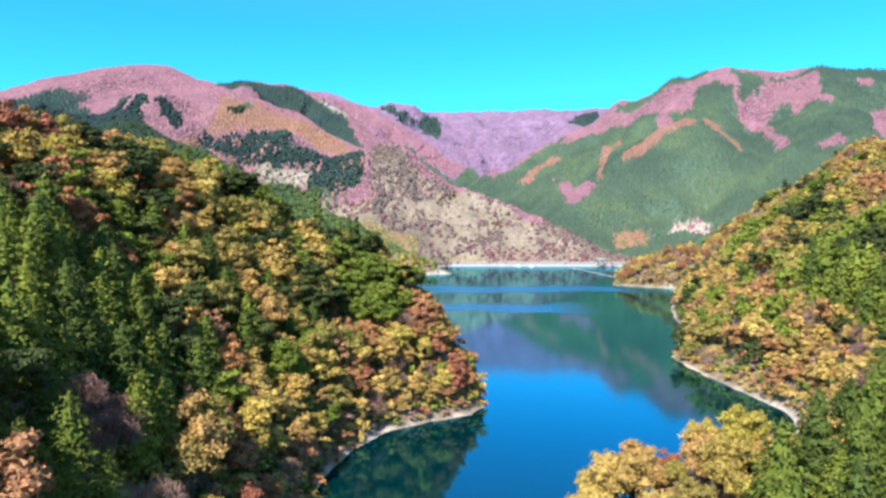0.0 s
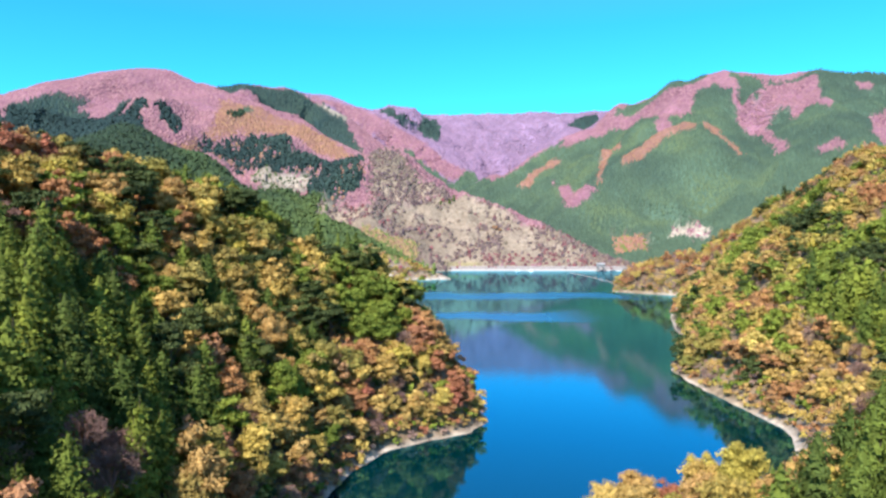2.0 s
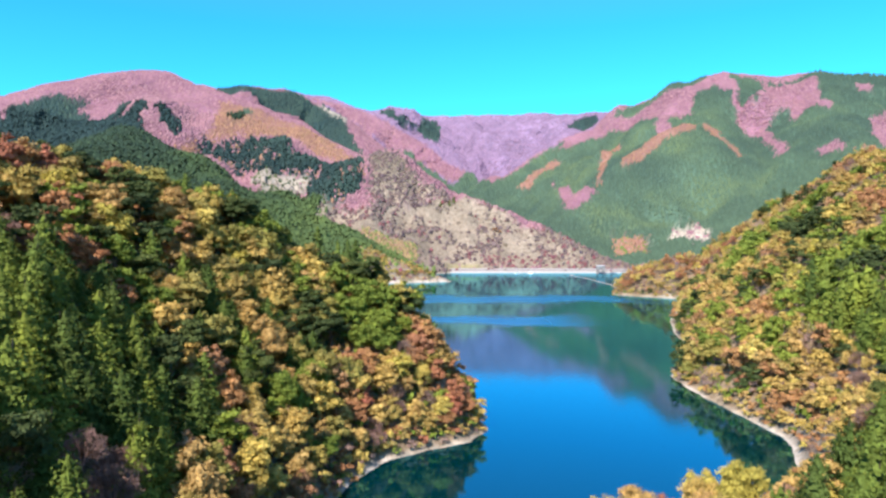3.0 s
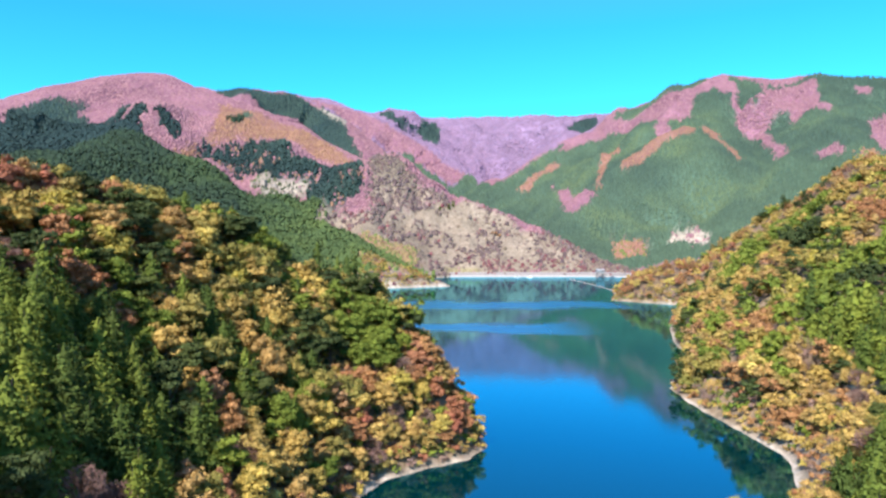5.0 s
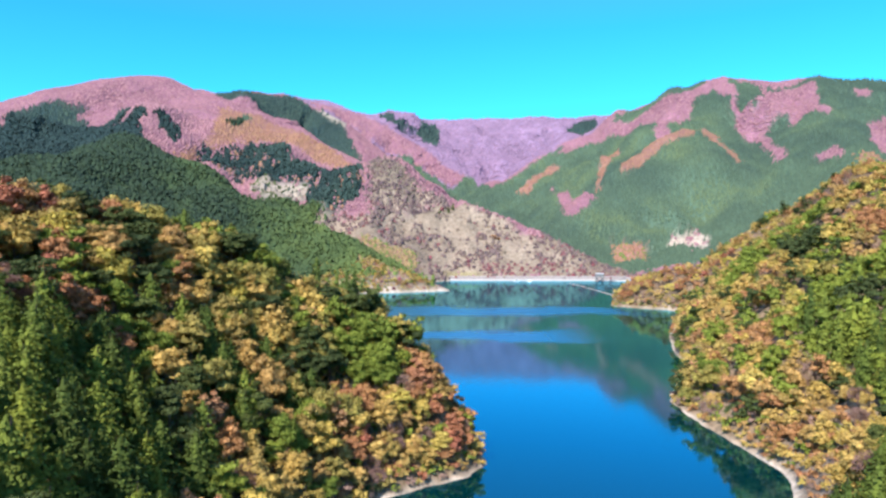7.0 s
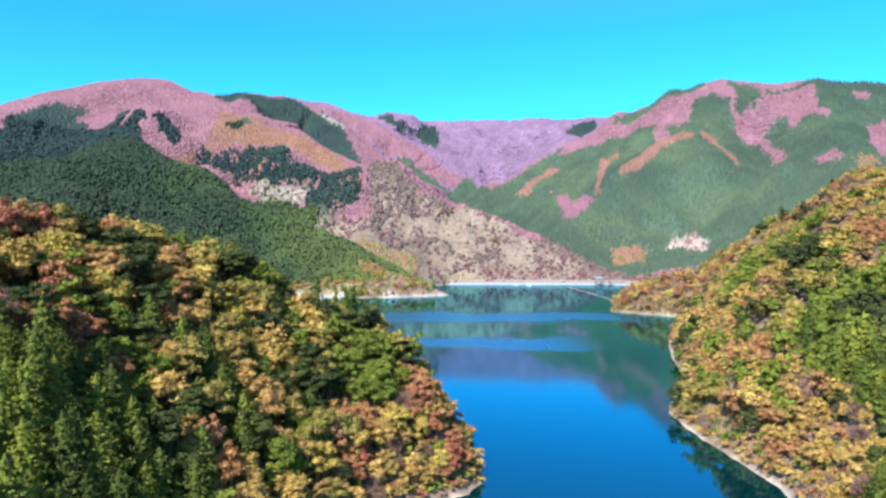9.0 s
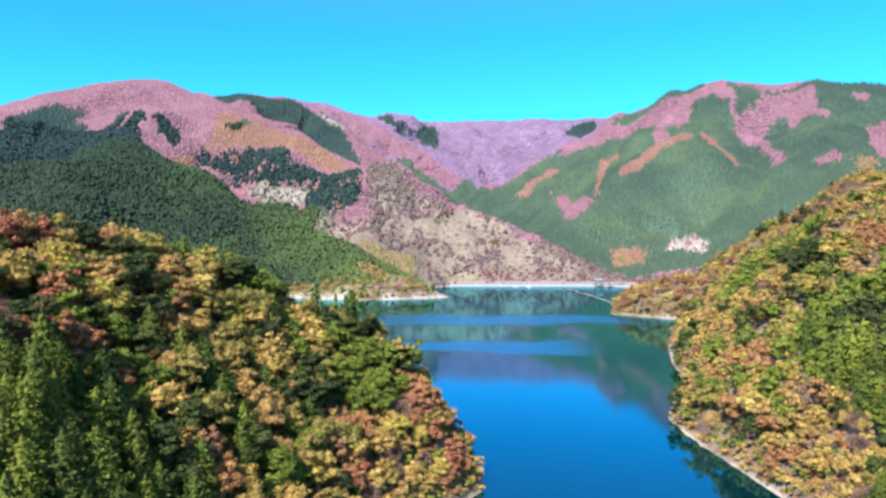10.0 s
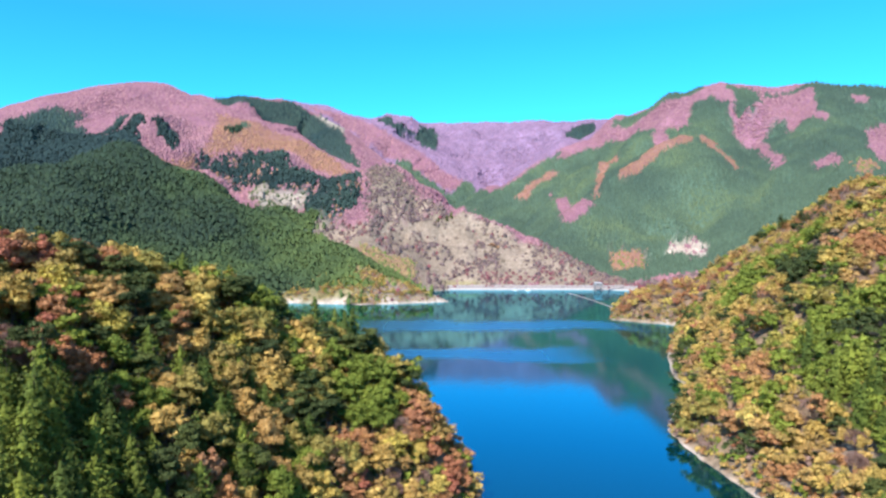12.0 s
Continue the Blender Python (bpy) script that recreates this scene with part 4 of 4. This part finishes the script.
# close brush on the steep end of the spur
px, py = jittered(RNG, -58, 16, 172, 222, 2.5)
ok = (inland(px, py) > 2.5) & ~np.isin(stands_at(px, py), SCRUB)
for x, y, z in zip(px[ok], py[ok], ground_z(px[ok], py[ok])):
    kind_ = RNG.choice(("gold", "tawny", "russet", "green", "pine"), p=(0.3, 0.22, 0.12, 0.24, 0.12))
    scatter(RNG, soups, BUSHES, kind_, x, y, z - 0.4, RNG.uniform(0.7, 1.3))
for kind_, soup_ in soups.items():
    tagged(new(WOOD_NAMES[kind_][0], soup_.mesh(WOOD_NAMES[kind_][0], SPECIES[kind_][1], tinted=True)), WOOD_NAMES[kind_][1], "woodland", kind="stuff")

# ---- far woods on the mountains: cones and rounded clumps, larger where they stand farther off ----
def dome(rng, n=5):
    """A small rounded crown seen from afar."""
    ang = np.linspace(0, 2 * np.pi, n, endpoint=False) + rng.uniform(0, 1)
    low, mid = rng.uniform(0.42, 0.6, n), rng.uniform(0.3, 0.44, n)
    verts = [(r * math.cos(a), r * math.sin(a), 0.0) for a, r in zip(ang, low)] + [(r * math.cos(a), r * math.sin(a), 0.5) for a, r in zip(ang, mid)] + [(0, 0, 0.82)]
    faces = [[i, (i + 1) % n, n + (i + 1) % n, n + i] for i in range(n)] + [[n + i, n + (i + 1) % n, 2 * n] for i in range(n)]
    return np.array(verts), faces


def peak(rng, reach, tall, n=5):
    """A crown farther off still: a ragged cone."""
    ang = np.linspace(0, 2 * np.pi, n, endpoint=False) + rng.uniform(0, 1)
    verts = [(r * math.cos(a), r * math.sin(a), z) for a, r, z in zip(ang, reach * rng.uniform(0.75, 1.25, n), rng.uniform(-0.55, -0.3, n))] + [(rng.uniform(-0.1, 0.1), rng.uniform(-0.1, 0.1), tall)]
    return np.array(verts), [[i, (i + 1) % n, n] for i in range(n)]


spires, balls = [], []
for k_ in range(6):
    soup_ = Soup()
    conifer_crown(RNG, soup_, 0, 0, tall=1.0, wide=0.25, start=0.0)
    spires.append((np.concatenate(soup_.verts), soup_.faces))
    balls.append(dome(RNG))
HAZY_CEDARS, TAWNY_OAKS = 10, 11
cones, tufts = [peak(RNG, 0.46, 1.15) for k_ in range(6)], [peak(RNG, 0.66, 0.34) for k_ in range(6)]
FAR_WOODS = {HAZY_CEDARS: ("mountain_cedar_wood", mat_hazy_cedar, "cedar plantation high on the mountains, tinted blue-green for haze"), TAWNY_OAKS: ("hillside_oak_wood", mat_hill_oak, "tawny gold oak wood above the far shore"), HAZY_WOOD: ("far_beech_wood", mat_hazy_wood, "leafless wood on the farthest mountains, tinted violet for haze"),
             OLD_CEDARS: ("old_cedar_wood", mat_dark_cedar, "dark old cedar wood high on the mountain"),
             CEDARS: ("far_cedar_wood", mat_far_cedar, "green cedar plantation on the far mountains"), LARCH: ("far_larch_wood", mat_far_larch, "mauve-pink leafless wood on the far mountains"),
             OAK: ("far_oak_wood", mat_far_oak, "tawny orange autumn wood on the far mountains"), ORCHARD: ("hillside_orchard", mat_cherry, "reddish orchard trees dotted over a pale hillside")}
soups = {}
for y0, y1, step in ((600, 1180, 4.6), (1180, 1500, 5.0)):
    px, py = jittered(RNG, -0.74 * y1, 0.74 * y1, y0, y1, step)
    dx, dy = (height(px + 8, py) - height(px - 8, py)) / 16, (height(px, py + 8) - height(px, py - 8)) / 16
    ok = (inland(px, py) > 4) & (np.abs(px) < 0.74 * py) & (dx * px + dy * (py - 300) > -0.12 * np.hypot(px, py - 300)) & ((px < -150) | (py > 840))
    px, py = px[ok], py[ok]
    what = cover_kind(px + RNG.normal(0, 5, len(px)), py + RNG.normal(0, 5, len(px)))
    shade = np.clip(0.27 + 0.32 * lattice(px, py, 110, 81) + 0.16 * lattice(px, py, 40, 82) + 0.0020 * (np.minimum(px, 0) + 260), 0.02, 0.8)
    for x, y, z, w, t in zip(px, py, ground_z(px, py), what, shade):
        size = step * RNG.uniform(0.9, 1.5)
        if w == OLD_CEDARS and x > -560 and RNG.random() < 0.15 + 0.5 * (lattice(x, y, 32, 84) > 0.2):
            scatter(RNG, soups, balls, RNG.choice((LARCH, OAK)), x, y, z - 0.3 * size, size, RNG.random())
        elif w in (CEDARS, OLD_CEDARS):
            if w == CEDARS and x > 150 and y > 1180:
                # cedars farther back switch to the copy with haze in its colour
                w, t = HAZY_CEDARS, 0.42 * t
            scatter(RNG, soups, spires if w != HAZY_CEDARS else cones, w, x, y, z - 0.5, size * (1.8 if w != HAZY_CEDARS else 1.25), t + RNG.uniform(0, 0.14))
        elif w in (LARCH, OAK):
            mixed = w == OAK and (y < 1180 or x > 250) and RNG.random() < 0.3
            scatter(RNG, soups, balls, CEDARS if mixed else TAWNY_OAKS if w == OAK and y < 1180 else w, x, y, z - 0.3 * size, size * RNG.uniform(0.8, 1.2), 0.9 if mixed else RNG.random())
        elif w == ORCHARD:
            crimson = patch(np.array(x), np.array(y), -145, 1232, 75, 34, 20, 78) > 0
            row = y < 1160 and x > 70 and abs(y - 1138 - 9 * round((y - 1138) / 9)) < 2.5
            crowd = 0.6 if crimson else 0.07 + 0.42 * (lattice(x, y, 45, 77) > 0.12) + 0.4 * (y > 1285 and x < 20) + 0.3 * row
            crowd = 0.1 if y < 1000 else 0.85 if x < 40 and y > 1245 + 0.5 * (x + 137) else 0.5 if x > 170 else crowd
            if RNG.random() < crowd:
                hue = RNG.uniform(0.58, 0.7) if crimson else RNG.choice((0.1, 0.3, 0.5, 0.6, 0.66, 0.9)) if crowd == 0.85 else RNG.uniform(0.66, 0.8) if row or y < 1000 else RNG.random()
                scatter(RNG, soups, balls, w, x, y, z - 0.4, size * RNG.uniform(0.5, 1.35), hue)
        elif w == ROCK and RNG.random() < (0.4 if x < 0 else 0.15):
            scatter(RNG, soups, spires if x < 0 else balls, CEDARS if x < 0 else LARCH, x, y, z - 0.4, size * RNG.uniform(0.6, 1.2))
for y0, y1, step in ((1500, 2000, 6.6), (2000, 2650, 8.0), (2650, 3200, 11.0), (3200, 4500, 17.0)):
    px, py = jittered(RNG, -0.72 * y1 if y1 < 2700 else -900, 0.72 * y1 if y1 < 2700 else 1300, y0, y1, step)
    dx, dy = (ground_z(px + 10, py) - ground_z(px - 10, py)) / 20, (ground_z(px, py + 10) - ground_z(px, py - 10)) / 20
    ok = (np.abs(px) < 0.72 * py) & (dx * px + dy * py > -0.05 * np.hypot(px, py))
    px, py = px[ok], py[ok]
    what = cover_kind(px + RNG.normal(0, 3, len(px)), py + RNG.normal(0, 3, len(px)))
    shade = np.clip(0.32 + 0.3 * lattice(px, py, 130, 81) + 0.2 * lattice(px, py, 40, 82) - 0.0006 * np.clip(px - 750, 0, 600), 0.02, 0.85)
    for x, y, z, w, t in zip(px, py, ground_z(px, py), what, shade):
        size = step * RNG.uniform(0.85, 1.45)
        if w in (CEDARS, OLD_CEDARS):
            # at this range every plantation cedar gets the haze-tinted colour
            w = HAZY_CEDARS if w == CEDARS else w
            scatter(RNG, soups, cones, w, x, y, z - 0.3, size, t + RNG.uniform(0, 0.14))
        # the farthest of these tufts carry the haze violet in their colour
        elif w in (LARCH, OAK, HAZY_WOOD):
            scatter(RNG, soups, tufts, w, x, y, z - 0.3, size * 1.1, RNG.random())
        elif RNG.random() < 0.06:
            scatter(RNG, soups, cones, OLD_CEDARS, x, y, z - 0.3, size, t)
for w, soup_ in soups.items():
    name, material, label = FAR_WOODS[w]
    tagged(new(name, soup_.mesh(name, material, True, tinted=True)), label, "woodland", kind="stuff")

# ---- things on the far shore ----
def plain(name, low, high, scale, rough=0.8, metal=0.0):
    m, nodes, links, bsdf = shader(name)
    links.new(ramp_node(nodes, links, noise_node(nodes, links, scale, 5, 0.65), ((0.3, low), (0.7, high))), bsdf.inputs["Base Color"])
    bsdf.inputs["Roughness"].default_value, bsdf.inputs["Metallic"].default_value = rough, metal
    return m


mat_concrete = plain("weathered_concrete", (0.17, 0.145, 0.135), (0.27, 0.235, 0.22), 0.25)
mat_ledge = plain("pale_shore_ledge", (0.27, 0.245, 0.225), (0.40, 0.37, 0.34), 0.3)
mat_wall = plain("pale_wall", (0.20, 0.195, 0.19), (0.28, 0.27, 0.265), 0.6)
mat_roof = plain("grey_roof", (0.34, 0.34, 0.34), (0.46, 0.46, 0.46), 0.8, 0.5)
mat_dark = plain("dark_opening", (0.02, 0.022, 0.025), (0.04, 0.042, 0.045), 1.0, 0.3)
mat_white = plain("white_float_paint", (0.46, 0.46, 0.45), (0.60, 0.60, 0.59), 0.5, 0.5)
mat_orange = plain("faded_float_plastic", (0.42, 0.27, 0.22), (0.55, 0.38, 0.32), 0.8, 0.5)
mat_steel = plain("galvanised_steel", (0.34, 0.35, 0.36), (0.46, 0.47, 0.48), 1.5, 0.45, 0.6)


def block(soup, x0, x1, y0, y1, z0, z1, taper=0.0):
    """A box, narrower at its top by taper on each side."""
    low = [(x0, y0, z0), (x1, y0, z0), (x1, y1, z0), (x0, y1, z0)]
    top = [(x0 + taper, y0 + taper, z1), (x1 - taper, y0 + taper, z1), (x1 - taper, y1 - taper, z1), (x0 + taper, y1 - taper, z1)]
    soup.add(low + top, [[3, 2, 1, 0], [4, 5, 6, 7], [0, 1, 5, 4], [1, 2, 6, 5], [2, 3, 7, 6], [3, 0, 4, 7]])


def boxes(name, material, parent, *sizes, label=""):
    soup = Soup()
    for size in sizes:
        block(soup, *size)
    me = soup.mesh(name, material)
    bm = bmesh.new()
    bm.from_mesh(me)
    bmesh.ops.bevel(bm, geom=bm.edges[:], offset=0.08, segments=1, affect="EDGES")
    bm.to_mesh(me)
    bm.free()
    return part(name, me, parent, label)


def intake_tower(at):
    """The gate house over the water, on four concrete legs, with a footbridge to the bank."""
    t = tagged(new("intake_tower"), "grey concrete intake tower on legs in the lake", "intake tower")
    t.matrix_basis = at
    for sx in (-5.2, 5.2):
        for sy in (-3.2, 3.2):
            boxes("leg", mat_concrete, t, (sx - 0.8, sx + 0.8, sy - 0.8, sy + 0.8, -9, 7))
    boxes("brace", mat_concrete, t, (-4.4, 4.4, -3.6, -2.8, 2.6, 3.4))
    boxes("platform", mat_concrete, t, (-7, 7, -5, 5, 7, 7.9))
    house = boxes("gate_house", mat_wall, t, (-5.8, 5.8, -3.9, 3.9, 7.9, 13.0))
    boxes("window_pane", mat_dark, house, (-4.2, -1.6, -3.98, -3.86, 9.6, 11.4))
    boxes("window_pane", mat_dark, house, (1.6, 4.2, -3.98, -3.86, 9.6, 11.4))
    boxes("door", mat_dark, house, (-0.6, 0.6, -3.98, -3.86, 7.95, 10.1))
    boxes("roof", mat_roof, t, (-6.8, 6.8, -4.8, 4.8, 13.0, 14.2, 0.9))
    boxes("footbridge", mat_concrete, t, (7.0, 46, -1.2, 1.2, 7.1, 7.8))
    for sy in (-1.15, 1.15):
        boxes("railing", mat_steel, t, (7.0, 46, sy - 0.05, sy + 0.05, 8.75, 8.9), *[(x - 0.05, x + 0.05, sy - 0.05, sy + 0.05, 7.8, 8.8) for x in range(8, 46, 3)])
    return t


intake_tower(pose(268, 1090, 0, 0, 0, 8))


def pontoon(at):
    t = tagged(new("pontoon"), "white floating work pontoon moored on the lake", "pontoon", "pontoons moored at the far shore")
    t.matrix_basis = at
    boxes("hull", mat_white, t, (-4.5, 4.5, -1.8, 1.8, -0.3, 0.9, 0.15))
    boxes("deck", mat_concrete, t, (-4.3, 4.3, -1.6, 1.6, 0.9, 1.05))
    cabin = boxes("cabin", mat_white, t, (-1.6, 1.8, -1.2, 1.2, 1.05, 3.4, 0.1))
    boxes("window_pane", mat_dark, cabin, (-1.2, 1.4, -1.24, -1.1, 2.1, 2.9))
    boxes("roof", mat_roof, t, (-1.9, 2.1, -1.5, 1.5, 3.4, 3.6))
    return t


first = pontoon(pose(128, 1096, 0, 0, 0, 6))
copy_thing(first, pose(149, 1088, 0, 0, 0, 172))

# a line of floats that keeps drift off the intake
boom = tagged(new("floating_boom"), "long floating boom of faded pinkish floats", "floating boom")
knots = [Vector((207 + 12 * (k / 44) + 3 * math.sin(math.pi * k / 44), 1040 - 5 * k, 0.25)) for k in range(45)]
line = Soup()
for a_, b_ in zip(knots[:-1], knots[1:]):
    tube(line, a_, b_, 0.16, 0.16, 5)
part("cable", line.mesh("cable", mat_steel, True), boom)
drum = Soup()
tube(drum, (0, -1.5, 0), (0, -1.1, 0), 0.2, 0.45, 8)
tube(drum, (0, -1.1, 0), (0, 1.1, 0), 0.45, 0.45, 8)
tube(drum, (0, 1.1, 0), (0, 1.5, 0), 0.45, 0.2, 8)
drum = drum.mesh("float", mat_orange, True)
for k_, knot in enumerate(knots):
    ob = part("float", drum, boom)
    ob.location = knot
buoy = tagged(new("buoy"), "white marker buoy at the boom's end", "buoy")
buoy.location = (219, 817, 0)
body = Soup()
for z0, z1, r0, r1 in ((-0.6, 0.2, 1.0, 1.6), (0.2, 1.0, 1.6, 1.3), (1.0, 2.6, 0.5, 0.35)):
    tube(body, (0, 0, z0), (0, 0, z1), r0, r1, 12)
part("float", body.mesh("float", mat_white, True), buoy)
mark = Soup()
tube(mark, (0, 0, 2.6), (0, 0, 4.4), 0.12, 0.08, 6)
block(mark, -0.5, 0.5, -0.5, 0.5, 4.4, 5.2, 0.2)
part("topmark", mark.mesh("topmark", mat_white), buoy)

# stepped concrete facing along the far bank
FACING = ((14, 1109), (80, 1109), (150, 1109), (215, 1108), (262, 1107), (300, 1098), (332, 1083))
PROFILE = ((-2.5, -2.0), (-0.6, 1.6), (0.0, 2.2), (3.5, 2.5), (4.0, 3.0), (8.5, 6.6), (9.2, 7.2), (13.0, 7.4), (14.0, 3.0))
rows = []
for k_, (x, y) in enumerate(FACING):
    ahead = Vector(FACING[min(k_ + 1, len(FACING) - 1)]) - Vector(FACING[max(k_ - 1, 0)])
    side = Vector((-ahead.y, ahead.x)).normalized()
    rows.append([(x + side.x * u, y + side.y * u, v) for u, v in PROFILE])
wall = Soup()
m_ = len(PROFILE)
wall.add(sum(rows, []), [[i * m_ + j, i * m_ + j + 1, (i + 1) * m_ + j + 1, (i + 1) * m_ + j] for i in range(len(rows) - 1) for j in range(m_ - 1)])
me = wall.mesh("embankment_wall", mat_concrete)
me.materials.append(mat_ledge)
for k_, face_ in enumerate(me.polygons):
    face_.material_index = int(k_ % (m_ - 1) in (0, 1, 2, 6))
tagged(new("embankment_wall", me), "pale stepped concrete facing along the far bank", "embankment", kind="structure")


# broken rock face between the cedars on the far slope
mat_rock, n_, l_, b_ = shader("pale_rock")
streak = n_.new("ShaderNodeMapping")
streak.inputs["Scale"].default_value = (0.35, 0.35, 0.06)
l_.new(n_.new("ShaderNodeNewGeometry").outputs["Position"], streak.inputs["Vector"])
veins = n_.new("ShaderNodeTexNoise")
veins.inputs["Scale"].default_value, veins.inputs["Detail"].default_value = 1.0, 6
l_.new(streak.outputs[0], veins.inputs["Vector"])
l_.new(ramp_node(n_, l_, veins.outputs["Fac"], ((0.3, (0.14, 0.11, 0.10)), (0.5, (0.27, 0.22, 0.18)), (0.7, (0.34, 0.29, 0.25)))), b_.inputs["Base Color"])
b_.inputs["Roughness"].default_value = 0.95
face = tagged(new("rock_face"), "pale broken rock face among dark cedars", "rock face")
for k_ in range(17):
    x = -374 + 6.2 * k_ + RNG.uniform(-2, 2)
    y = 1272 + 0.12 * (x + 374) + RNG.uniform(-10, 10)
    z, tall, wide = float(ground_z(x, y)), RNG.uniform(5, 15), RNG.uniform(2.6, 6.0)
    slab = Soup()
    block(slab, -wide, wide, -3, 9, -8, tall, wide * 0.25)
    me = slab.mesh("slab", mat_rock)
    bm = bmesh.new()
    bm.from_mesh(me)
    bmesh.ops.subdivide_edges(bm, edges=bm.edges[:], cuts=3, use_grid_fill=True)
    for v in bm.verts:
        v.co += Vector((noise.noise(v.co * 0.4 + Vector((k_, 0, 0))), noise.noise(v.co * 0.4 + Vector((0, k_, 0))), noise.noise(v.co * 0.4 + Vector((0, 0, k_))))) * 1.8
    bm.to_mesh(me)
    bm.free()
    ob = part("slab", me, face)
    ob.matrix_basis = pose(x, y, z, 0, 0, RNG.uniform(-15, 35))


def lone_tree(kind_, x, y, size, label):
    crown_, trunk_ = PROTOS[kind_][0]
    t = tagged(new(SPECIES[kind_][0]), label, SPECIES[kind_][3])
    part("trunk", trunk_, t, "brown bark trunk")
    part("crown", crown_, t)
    t.matrix_basis = pose(x, y, float(ground_z(x, y)) - 0.3, 0, 0, x * 7)
    t.scale = (size, size, size)


for x, y, size in ((14, 1296, 0.85), (23, 1300, 0.95), (-4, 1292, 0.7)):
    lone_tree("cedar", x, y, size, "dark cedar standing alone on the pale orchard hillside")
for x, y, size in ((-106, 862, 0.9), (-18, 888, 0.75), (-99, 866, 0.6), (215, 668, 0.75), (209, 671, 0.6)):
    lone_tree("pine", x, y, size, "dark green bush-like pine at the lake's edge")
for x, y, size in ((103, 1242, 1.1), (110, 1236, 0.9), (98, 1248, 0.8)):
    lone_tree("russet", x, y, size, "orange-red tree on the pale orchard hillside")
